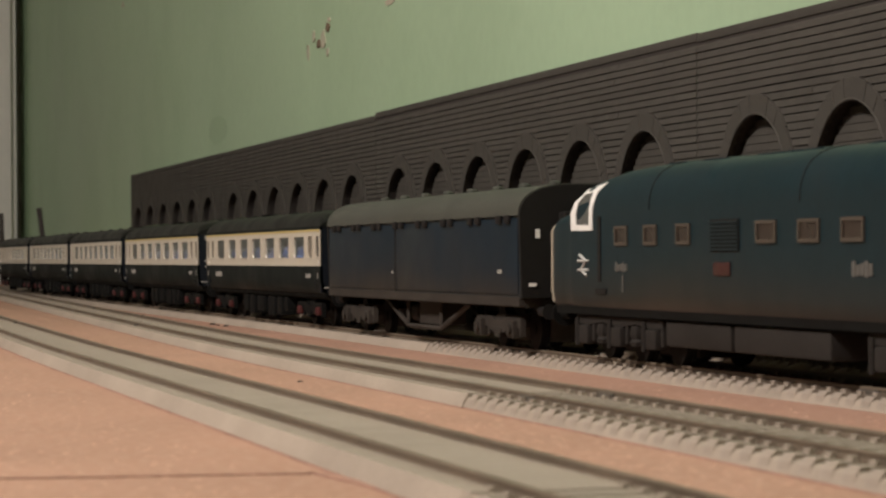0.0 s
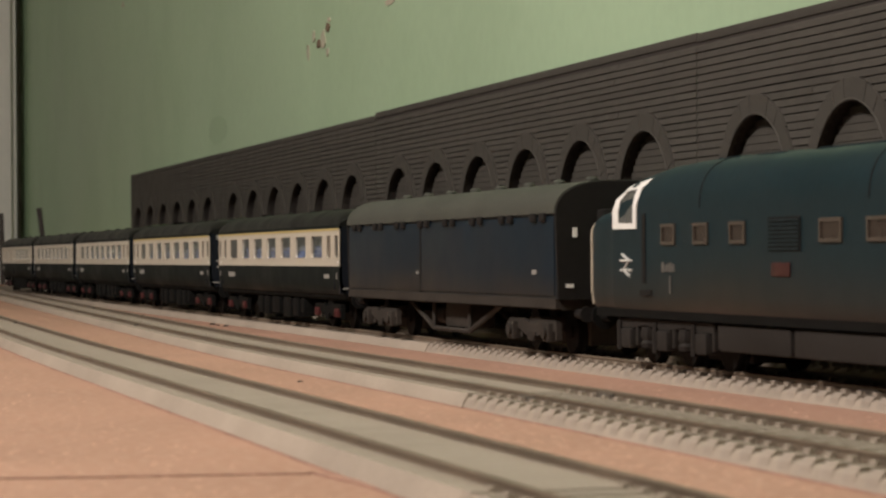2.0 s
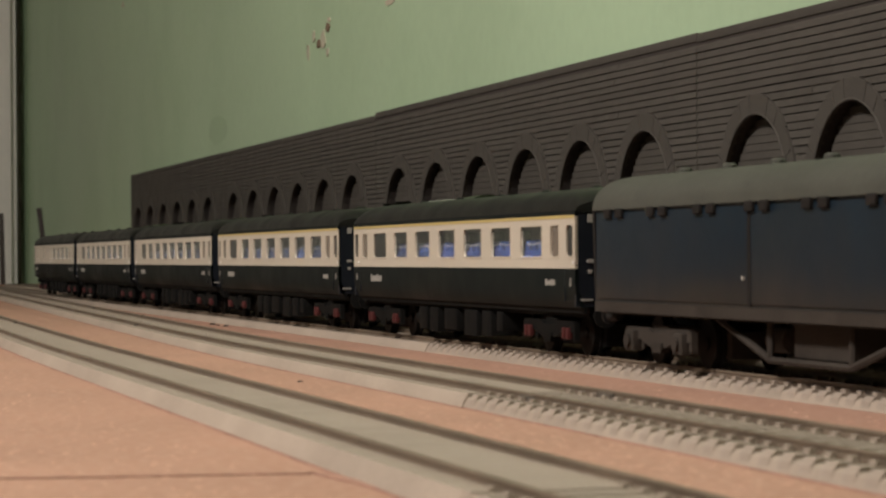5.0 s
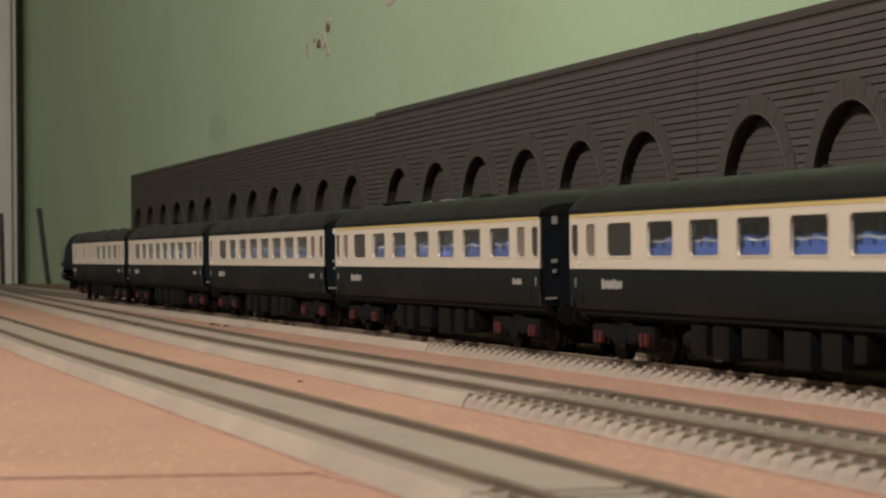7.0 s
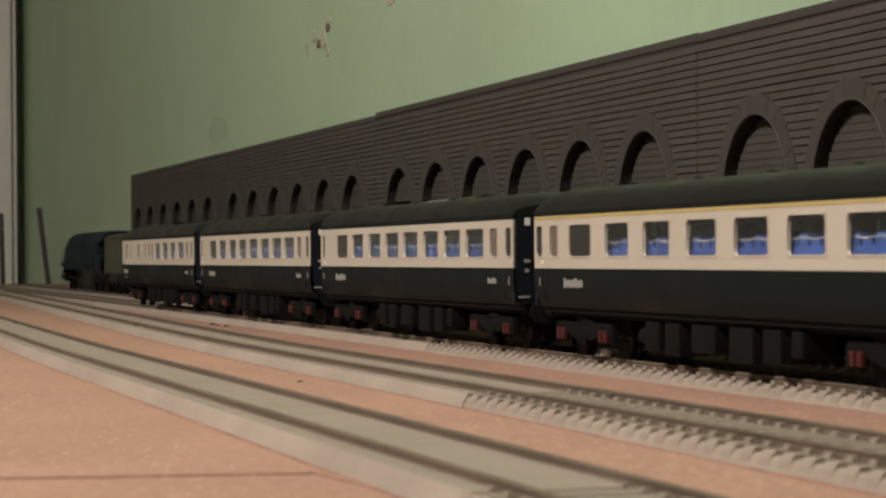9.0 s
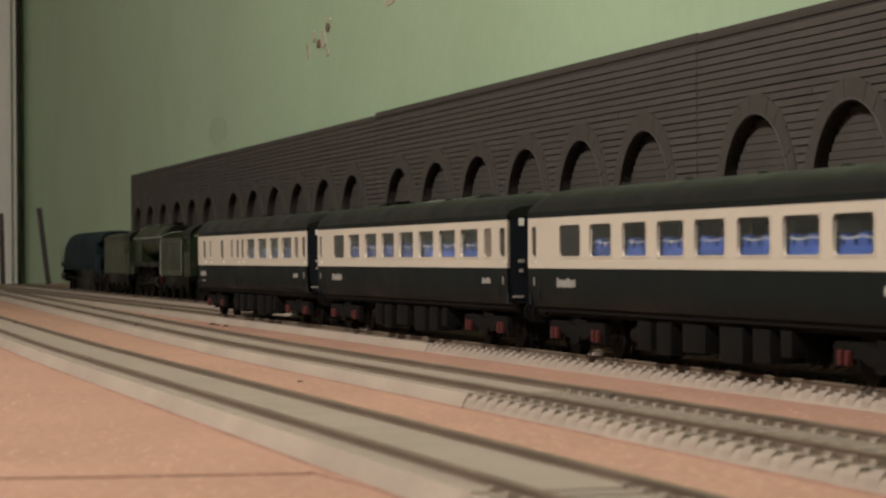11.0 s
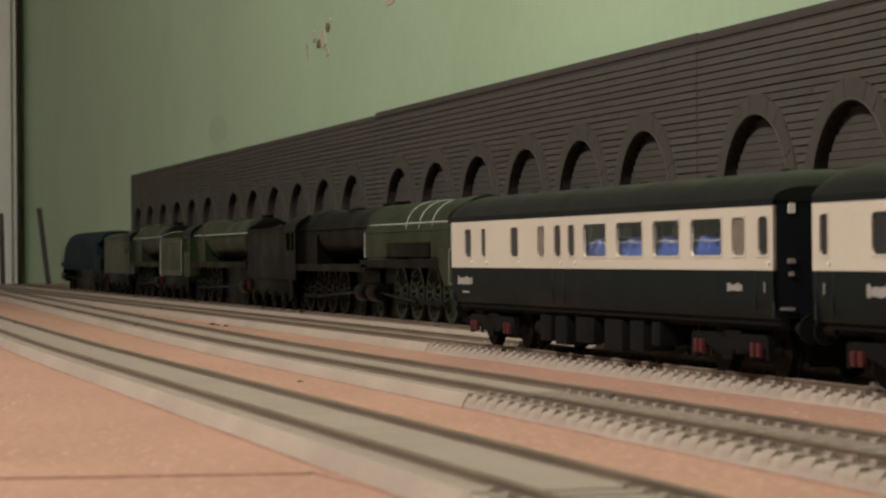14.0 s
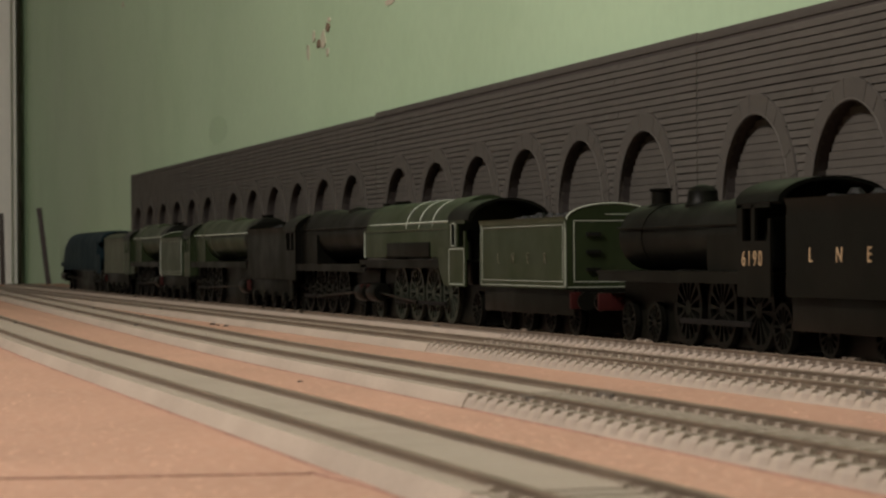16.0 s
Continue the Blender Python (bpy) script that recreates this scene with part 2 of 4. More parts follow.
def room():
    x0, x1, y0, y1, z0, z1 = -3830, 2100, -2600, 375, -900, 1400
    tagged(part("floor", boxes((x0 - 150, x1 + 150, y0 - 150, y1 + 150, z0 - 50, z0)), CARPET), "brown carpeted room floor", "floor", kind="structure")
    # ceiling, south and east walls are added out of view to bounce light
    tagged(part("ceiling", boxes((x0 - 150, x1 + 150, y0 - 150, y1 + 150, z1, z1 + 50)), CEILING), "unseen white room ceiling that bounces lamp light", "ceiling", kind="structure")
    tagged(part("wall_north", boxes((x0 - 150, x1 + 150, y1, y1 + 120, z0, z1)), GREEN_WALL), "green painted plaster wall with chipped spots", "wall", kind="structure")
    tagged(part("wall_south", boxes((x0 - 150, x1 + 150, y0 - 120, y0, z0, z1)), ROOM_WALL), "unseen pale room wall that bounces lamp light", "wall", kind="structure")
    tagged(part("wall_west", boxes((x0 - 120, x0, y0, y1, z0, z1)), ROOM_WALL), "pale painted end wall", "wall", kind="structure")
    tagged(part("wall_east", boxes((x1, x1 + 120, y0, y1, z0, z1)), ROOM_WALL), "unseen pale room wall that bounces lamp light", "wall", kind="structure")
    # white door lining that closes the green wall at its far end
    bm = boxes((-3800, -3740, 240, 361, -900, 1250), bevel=4)
    box(bm, -3740, -3728, 290, 352, -900, 1250, 3)
    tagged(part("door_lining", bm, WHITE_PAINT), "white gloss painted door lining beside green wall", "door frame", kind="structure")
    bm = bmesh.new()
    wr = random.Random(8)
    prism(bm, [(-2132 + 52 * wr.uniform(0.8, 1.1) * math.cos(k * 0.3927), 141 + 12 * wr.uniform(0.8, 1.15) * math.sin(k * 0.3927)) for k in range(16)], 374.94, 376, "y")
    tagged(part("wall_smudge", bm, SMUDGE), "faint darker smudge on the green wall", "smudge", kind="structure")
    # flaked paint on the green wall
    rng = random.Random(4)
    for k, (x, z, w, h, paint) in enumerate(CHIPS):
        bm = bmesh.new()
        pts = [(x + w * (0.6 + 0.5 * rng.random()) * math.cos(a) / 1.6, z + h * (0.6 + 0.5 * rng.random()) * math.sin(a) / 1.6) for a in [i * math.pi / 6 for i in range(12)]]
        prism(bm, pts, 374.2 + 0.05 * k, 376, "y")
        tagged(part("paint_chip", bm, paint), "chipped spot in the green wall paint", "paint chip", "chips in the wall paint")


def baseboard():
    top = tagged(part("baseboard", boxes((-3270, 1900, -420, 372, -12, 0), bevel=1.0), BOARD), "pinkish brown fibre board under the model railway", "baseboard", kind="structure")
    bm = boxes((-3200, 1850, -400, 360, -60, -12.5))
    tagged(part("board_frame", bm, POST), "dark wooden frame under the baseboard", "frame", kind="structure")
    # legs of the frame
    for x in (-3150, -1400, 200, 1800):
        for y in (-380, 340):
            tagged(part("frame_leg", boxes((x - 25, x + 25, y - 18, y + 18, -900, -60.5)), POST), "dark wooden leg of the railway board", "leg", "legs of the board")
    # pencil lines drawn on the board
    bm = bmesh.new()
    for p, q, w in (((-378, 5), (-367, 79), 2.4), ((-367, 79), (-330, 84), 2.0)):
        d = (Vector(q) - Vector(p)).normalized()
        nrm = Vector((-d.y, d.x)) * w / 2
        prism(bm, [tuple(Vector(p) + nrm), tuple(Vector(p) - nrm), tuple(Vector(q) - nrm), tuple(Vector(q) + nrm)], 0.05, 0.25, "z")
    tagged(part("pencil_line", bm, PENCIL), "faint dark pencil line on the fibre board", "pencil line", kind="structure")
    rng = random.Random(9)
    for x, y, r in ((-1400, 203, 1.5), (-1164, 208, 1.2), (-1180, 207, 1.0), (-1200, 208, 1.5), (-637, 133, 0.7), (-905, 190, 1.1), (-700, 186, 0.9)):
        bm = bmesh.new()
        turned(bm, [(0, r * 0.9), (r * 0.25, r), (r * 0.5, r * 0.5)], (x, y, 0.02), "z", 7)
        for v in bm.verts:
            v.co.x += rng.uniform(-r, r) * 0.35
            v.co.y += rng.uniform(-r, r) * 0.35
        tagged(part("debris_crumb", bm, DEBRIS), "small dark crumb lying on the board", "crumb", "crumbs on the board")


def fibres():
    """Tufts of loose fibre that stand up from the board."""
    rng = random.Random(12)
    bm = bmesh.new()
    for i in range(5200):
        x = -260 - 1500 * rng.random() ** 1.6
        y = rng.uniform(0, 70) if rng.random() < 0.5 else rng.uniform(118, 140) if rng.random() < 0.5 else rng.uniform(176, 208)
        y += bend(x, 0.018) if y < 150 else bend(x, 0.026)
        r, h = rng.uniform(0.3, 1.1), rng.uniform(0.04, 0.22)
        a = rng.uniform(0, 6.28)
        ring = [bm.verts.new((x + r * rng.uniform(0.6, 1.3) * math.cos(a + k * 1.2566), y + 0.7 * r * rng.uniform(0.6, 1.3) * math.sin(a + k * 1.2566), 0.01)) for k in range(5)]
        tip = bm.verts.new((x, y, h))
        for k in range(5):
            bm.faces.new((ring[k], ring[(k + 1) % 5], tip))
    tagged(part("board_fibre", bm, FIBRE), "pale loose fibres on the brown board", "fibre", kind="stuff")


def bend(x, amount=0.032):
    """How far a track has swung towards the back wall at x."""
    u = max(0.0, -740 - x)
    return amount * (math.sqrt(u * u + 150 ** 2) - 150)


def swing(x):
    """How far the running line drifts towards the siding near the camera."""
    return 0.000009 * max(0.0, min(x, -450) + 880) ** 2 + 0.0078 * max(0.0, x + 450)


def track(name, y0, curve, x0, x1, gauge, label, near, foam_end=1850, joints=(), bed=2.45, trim=0.0, full=-9999, top_z=2.9, edge_strip=False, swung=False):
    """A length of model track: two rails, a sleeper every 7.6 mm. near: the stretch whose sleepers are parts;
    full: where the foam stops being level with the sleepers and hiding their ends."""
    t = thing(name, label, "railway track", 0, 0, 0, "model railway tracks")
    def yy(x):
        return y0 + bend(x, curve) + (swing(x) if swung else 0)
    def stations(a, b):
        n = max(1, int((b - a) / 60)) if curve or swung else 1
        return [a + (b - a) * i / n for i in range(n + 1)]
    # rails with foot, web and head
    for sgn in (-1, 1):
        prof = [(-1.0, 2.9), (1.0, 2.9), (1.0, 3.2), (0.32, 3.4), (0.32, 3.85), (0.55, 4.0), (0.55, 4.35), (0.4, 4.5), (-0.4, 4.5), (-0.55, 4.35), (-0.55, 4.0), (-0.32, 3.85), (-0.32, 3.4), (-1.0, 3.2)]
        bm = bmesh.new()
        tube(bm, [[(x, yy(x) + sgn * gauge / 2 + p[0], p[1]) for p in prof] for x in stations(x0, x1)])
        part("rail", bm, RAIL, t)
    # foam bed between and beside the sleepers
    w = gauge / 2
    runs = [(x0, full, top_z - 0.04, 0.3), (full, foam_end, bed, 0.0)] if full > x0 else [(x0, foam_end, bed, 0.0)]
    for xa, xb, top, wide in runs:
        o = wide - trim
        bm = bmesh.new()
        tube(bm, [[(x, yy(x) + p[0], p[1]) for p in ((-w - 6.1 - o, 0.02), (-w - 5.35 - o, 1.8), (-w - 4.6 - o, top), (w + 4.6 + o, top), (w + 5.35 + o, 1.8), (w + 6.1 + o, 0.02))] for x in stations(xa, xb)])
        part("foam_underlay", bm, FOAM, t, "pale grey foam underlay")
    if edge_strip:
        # reddish line along the edge of the foam
        bm = bmesh.new()
        tube(bm, [[(x, yy(x) - w - 6.3 + o, z) for o, z in ((-0.8, 0.02), (-0.7, 0.16), (0.4, 0.16), (0.5, 0.02))] for x in stations(x0, foam_end)])
        part("foam_edge_line", bm, FOAM_EDGE, t, "reddish line along the foam edge")
    for x, s in joints:
        y = yy(x) + s * w
        part("rail_joiner", boxes((x - 4.5, x + 4.5, y - 1.15, y + 1.15, 2.9, 4.0), bevel=0.2), JOINER, t, "dark rail joiner")
    # sleepers: long blocks with chairs beside each rail
    bm = bmesh.new()
    hw, hl = 2.15, gauge / 2 + 6.0 - trim
    def sleeper_block(b, x, y):
        # sloping ends
        tube(b, [[(x + o, y + p[0], p[1]) for p in ((-hl, 0.05), (hl, 0.05), (hl - 0.5, 1.9), (hl - 1.3, top_z), (1.3 - hl, top_z), (0.5 - hl, 1.9))] for o in (-hw, hw)])
    pieces = []
    sleeper_block(bm, 0, 0)
    buried = bm.copy()
    for s in (-1, 1):
        for o in (-1.55, 1.55):
            c = s * gauge / 2 + o
            pieces.append((-1.0, 1.0, c - 0.55, c + 0.55, 2.9, 3.65))
    for b in pieces:
        box(bm, *b)
    me = mesh_of("sleeper", bm, SLEEPER, False)
    low = mesh_of("sleeper", buried, SLEEPER, False)
    n = int((x1 - x0) / 7.6)
    rest = bmesh.new()
    for i in range(n):
        x = x0 + 4 + i * 7.6
        if near[0] < x < near[1]:
            ob = again("sleeper", low if x < full else me, t, x, yy(x))
            ob.rotation_euler = (0, 0, math.atan2(yy(x + 1) - yy(x), 1))
        else:
            sleeper_block(rest, x, yy(x))
    tagged(part("sleeper_run", rest, SLEEPER, t, smooth=False), kind="stuff")
    return t


def wall_section(xr, length, label, seed, step):
    """A moulded retaining wall with six blind arches; xr: its end on the x+ side."""
    rng = random.Random(seed)
    top, crown, r, ring, pitch, depth = 115.5 + step, 82.3, 32.3, 7.3, 84.7, 3.9
    w = thing("retaining_wall", label, "wall", xr - length / 2, 340 - 0.0077 * (xr - length / 2) , 0, "arched retaining wall sections")
    w.rotation_euler = (0, 0, math.atan(-0.0077))
    hl = length / 2 - 0.12
    zc = crown - r
    cx = [(i - 2.5) * pitch for i in range(6)]
    # core plate behind the blind arches, and the piers round them
    part("backing", boxes((-hl, hl, depth + 0.6, 10, 0, top - 1.0)), MORTAR, w)
    # face of the wall with its openings cut: strips between arches
    bm = bmesh.new()
    seg = 20
    for c in cx:
        pts = [(c - pitch / 2, 0), (c - r, 0)] + [(c - r * math.cos(math.pi * i / seg), zc + r * math.sin(math.pi * i / seg)) for i in range(seg + 1)] + [(c + r, 0), (c + pitch / 2, 0), (c + pitch / 2, top - 1), (c - pitch / 2, top - 1)]
        prism(bm, pts, 0.55, depth + 0.6, "y")
    box(bm, -hl, cx[0] - pitch / 2, 0.55, depth + 0.6, 0, top - 1)
    box(bm, cx[5] + pitch / 2, hl, 0.55, depth + 0.6, 0, top - 1)
    part("face", bm, MORTAR, w, smooth=False)
    # stones in courses, on the face and inside the blind arches
    bm = bmesh.new()
    ch = 2.86
    k = 0
    z = 0.5
    while z + ch < top - 2.9:
        x = -hl + (0 if k % 2 else -5)
        while x < hl:
            ln = rng.uniform(34, 120)
            a, b = max(x, -hl + 0.1), min(x + ln - 0.03, hl - 0.1)
            x += ln
            if b - a < 1.5:
                continue
            # trim at the arch rings
            zs = (z + ch * 0.5)
            spans = [(a, b)]
            for c in cx:
                ro = r + ring - 1
                half = ro if zs < zc else math.sqrt(max(0, ro * ro - (zs - zc) ** 2))
                if zs < zc:
                    half = r + 3.5 + (2.5 if k % 2 else 0)
                if half <= 0:
                    continue
                nxt = []
                for p, q in spans:
                    if q < c - half or p > c + half:
                        nxt.append((p, q))
                    else:
                        if p < c - half:
                            nxt.append((p, c - half))
                        if q > c + half:
                            nxt.append((c + half, q))
                spans = nxt
            for p, q in spans:
                if q - p < 0.6:
                    continue
                y = rng.uniform(-0.14, 0.10)
                lo, hi, dz = z + 0.15, z + ch - 0.03, rng.uniform(-0.08, 0.08)
                lv = [[bm.verts.new(v) for v in ((p, yo, zo), (q, yo, zo))] for yo, zo in ((0.9, lo - 0.1), (y - 0.16, lo + dz), (y - 0.12, lo + 0.45 + dz), (y + 0.10, hi - 0.55 + dz), (0.6, hi), (0.9, hi + 0.05))]
                for u, v in zip(lv, lv[1:]):
                    bm.faces.new((u[0], u[1], v[1], v[0]))
                for e in (0, 1):
                    bm.faces.new([u[e] for u in lv])
            # courses in the recess
        for c in cx:
            half = r if z + ch < zc else math.sqrt(max(0, r * r - max(0, z + ch - zc) ** 2)) if z + ch < zc + r else 0
            if half > 2:
                x2 = c - half
                while x2 < c + half - 1:
                    ln = min(rng.uniform(40, 70), c + half - x2)
                    y = depth + rng.uniform(-0.2, 0.1)
                    box(bm, x2 + 0.05, x2 + ln - 0.05, y, depth + 0.8, z + 0.14, z + ch - 0.1)
                    x2 += ln
        z += ch
        k += 1
    tagged(part("stonework", bm, STONE, w, smooth=False), kind="stuff")
    # coping
    bm = boxes((-hl, hl, 0.02, 10.2, top - 2.9, top + 0.5), bevel=0.3)
    part("coping", bm, STONE_RING, w)
    # arch rings
    bm = bmesh.new()
    nv = 13
    for i in range(nv):
        a0, a1 = math.pi * (i + 0.008) / nv, math.pi * (i + 0.992) / nv
        ro = r + ring + (0.2 if i % 2 else -0.1)
        q = [(-(r) * math.cos(a), zc + r * math.sin(a)) for a in (a0, (a0 + a1) / 2, a1)] + [(-ro * math.cos(a), zc + ro * math.sin(a)) for a in (a1, (a0 + a1) / 2, a0)]
        prism(bm, q, -0.9 - 0.2 * ((i * 5) % 3) / 2, 1.4, "y")
    for i in range(24):
        a0, a1 = math.pi * i / 24, math.pi * (i + 1) / 24
        bar(bm, (-(r + 0.3) * math.cos(a0), -0.75, zc + (r + 0.3) * math.sin(a0)), (-(r + 0.3) * math.cos(a1), -0.75, zc + (r + 0.3) * math.sin(a1)), 0.55, 6)
    for s in (-1, 1):
        z, k = zc, 0
        while z > 2:
            ww = 7.5 if k % 2 else 5
            z2 = max(0.2, z - ch)
            box(bm, min(s * r, s * (r + ww)), max(s * r, s * (r + ww)), -0.9, 1.4, z2 + 0.15, z - 0.1)
            z, k = z2, k + 1
    me = mesh_of("arch_ring", bm, STONE_RING, False)
    for c in cx:
        again("arch_ring", me, w, c)
    return w


# ---- rolling stock ----
def wheelset(parent, x, r, name="wheelset", gauge=16.5):
    """Two wheels with flanges and spokes on one axle."""
    bm = bmesh.new()
    for s in (-1, 1):
        y = s * gauge / 2
        turned(bm, [(-0.9, r * 0.82), (-0.9, r), (0.9, r), (1.0, r + 0.7), (1.5, r + 0.7), (1.5, r * 0.82)] if s < 0 else [(-1.5, r * 0.82), (-1.5, r + 0.7), (-1.0, r + 0.7), (-0.9, r), (0.9, r), (0.9, r * 0.82)], (0, y, 0), "y", 24)
        turned(bm, [(-1.3, 1.6), (1.3, 1.6)], (0, y, 0), "y", 10)
    turned(bm, [(-gauge / 2, 0.9), (gauge / 2, 0.9)], (0, 0, 0), "y", 8)
    ob = part(name, bm, WHEEL, parent)
    ob.location = (x * MM, 0, r * MM)
    return ob


def spoked_wheel(parent, name, x, y, r, spokes=14, paint=None):
    """One spoked wheel as a single pierced disc with a flange."""
    bm = bmesh.new()
    n = spokes * 3
    radii = [r * 0.2, r * 0.84, r]
    grid = [[bm.verts.new((q * math.cos(2 * math.pi * i / n), -0.9, q * math.sin(2 * math.pi * i / n))) for i in range(n)] for q in radii]
    faces = [bm.faces.new(grid[0])]
    for i in range(n):
        j = (i + 1) % n
        if i % 3 == 0:
            faces.append(bm.faces.new((grid[0][i], grid[0][j], grid[1][j], grid[1][i])))
        faces.append(bm.faces.new((grid[1][i], grid[1][j], grid[2][j], grid[2][i])))
    ext = bmesh.ops.extrude_face_region(bm, geom=faces)
    bmesh.ops.translate(bm, vec=(0, 1.8, 0), verts=[v for v in ext["geom"] if isinstance(v, bmesh.types.BMVert)])
    ob = part(name, bm, paint or LBLACK, parent, smooth=False)
    ob.location = (x * MM, y * MM, r * MM)
    return ob


def spoked_pair(parent, name, x, r, paint=None):
    for y in (-8.2, 8.2):
        spoked_wheel(parent, name, x, y, r, paint=paint)
    bm = bmesh.new()
    turned(bm, [(-7.2, 0.9), (7.2, 0.9)], (x, 0, r), "y", 8)
    part("axle", bm, WHEEL, parent)


def bogie(parent, x, wb, r, hw, paint, box_paint, heavy=False):
    """A bogie frame with axleboxes, springs and two wheelsets."""
    f = bmesh.new()
    h = wb / 2
    for s in (-1, 1):
        y0, y1 = (s * hw, s * (hw - 1.6)) if s > 0 else (s * hw, s * (hw - 1.6))
        ya, yb = min(y0, y1), max(y0, y1)
        top, bot = r + 3.4, r + 0.4
        pts = [(x - h - 5, top), (x - h - 5, bot), (x - h + 5, bot), (x - 6, bot - 1.6), (x + 6, bot - 1.6), (x + h - 5, bot), (x + h + 5, bot), (x + h + 5, top), (x + 7, top), (x + 5, top - 1), (x - 5, top - 1), (x - 7, top)]
        prism(f, pts, ya, yb, "y")
        for i in range(5):
            box(f, x - 4 + i * 0.3, x + 4 - i * 0.3, ya - 0.4, yb + 0.4, bot - 1 - i * 0.5, bot - 0.6 - i * 0.5)
        for k in (-1, 1):
            bar(f, (x + k * h - 5 * k, (ya + yb) / 2, bot), (x + k * h - 5 * k, (ya + yb) / 2, bot - 2.4), 0.5)
            box(f, x + k * (h + 5.5) - 0.6, x + k * (h + 5.5) + 0.6, ya, yb, r - 2, r + 3)
    box(f, x - 5, x + 5, -hw + 1, hw - 1, r, r + 4)
    # added centre block keeps lit sleepers from showing between the wheels
    box(f, x - h - 9, x + h + 9, -6.6, 6.6, 2.4, r + 3, 0.4)
    part("bogie_frame", f, paint, parent)
    for k in (-1, 1):
        for s in (-1, 1):
            bm = bmesh.new()
            xc = x + k * h
            if heavy:
                box(bm, xc - 3, xc + 3, s * hw - 1.4, s * hw + 1.4, r - 2.6, r + 2.6, 0.4)
                turned(bm, [(s * hw - 2.2, 1.8), (s * hw + 2.2, 1.8)], (xc, 0, r), "y", 12)
            else:
                for o in (-1.8, 1.8):
                    box(bm, xc + o - 1.05, xc + o + 1.05, s * (hw + 0.1) - 0.8, s * (hw + 0.1) + 0.7, r - 1.5, r + 1.7, 0.4)
            part("axlebox", bm, box_paint, parent)
        wheelset(parent, x + k * h, r)


def side_band(bm, y, th, x0, x1, z0, z1, holes, wz0, wz1):
    """A side panel with window openings; holes: (x0, x1) or (x0, x1, z0, z1)."""
    ya, yb = min(y, y + th), max(y, y + th)
    box(bm, x0, x1, ya, yb, z0, wz0)
    box(bm, x0, x1, ya, yb, wz1, z1)
    x = x0
    for a, b in holes:
        box(bm, x, a, ya, yb, wz0, wz1)
        x = b
    box(bm, x, x1, ya, yb, wz0, wz1)


def roof_arc(hw, z0, top, n=18, flat=0.62):
    """The outline of a coach roof from one cantrail to the other."""
    pts = []
    for i in range(n + 1):
        a = math.pi * i / n
        c, s = math.cos(a), math.sin(a)
        pts.append((-hw * math.copysign(abs(c) ** flat, c), z0 + (top - z0) * abs(s) ** 0.9))
    return pts


HW = 17.8


def marks(parent, rows, label="white lettering bars", paint=None):
    """Unreadable writing as small bars: (x0, x1, z0, z1) on the near side."""
    for x0, x1, z0, z1, y in rows:
        bm = bmesh.new()
        n = max(1, int((x1 - x0) / 1.7))
        h = z1 - z0
        for i in range(n):
            a = x0 + (x1 - x0) * i / n
            b = x0 + (x1 - x0) * (i + 0.86) / n
            tall = i in (0, n * 6 // 10)
            box(bm, a, b, y - 0.15, y + 0.2, z0 + (0.0 if i % 3 else -0.12 * h), z1 + (0.22 * h if tall else -0.1 * h * (i % 2)))
        part("lettering", bm, paint or MARK, parent, label)


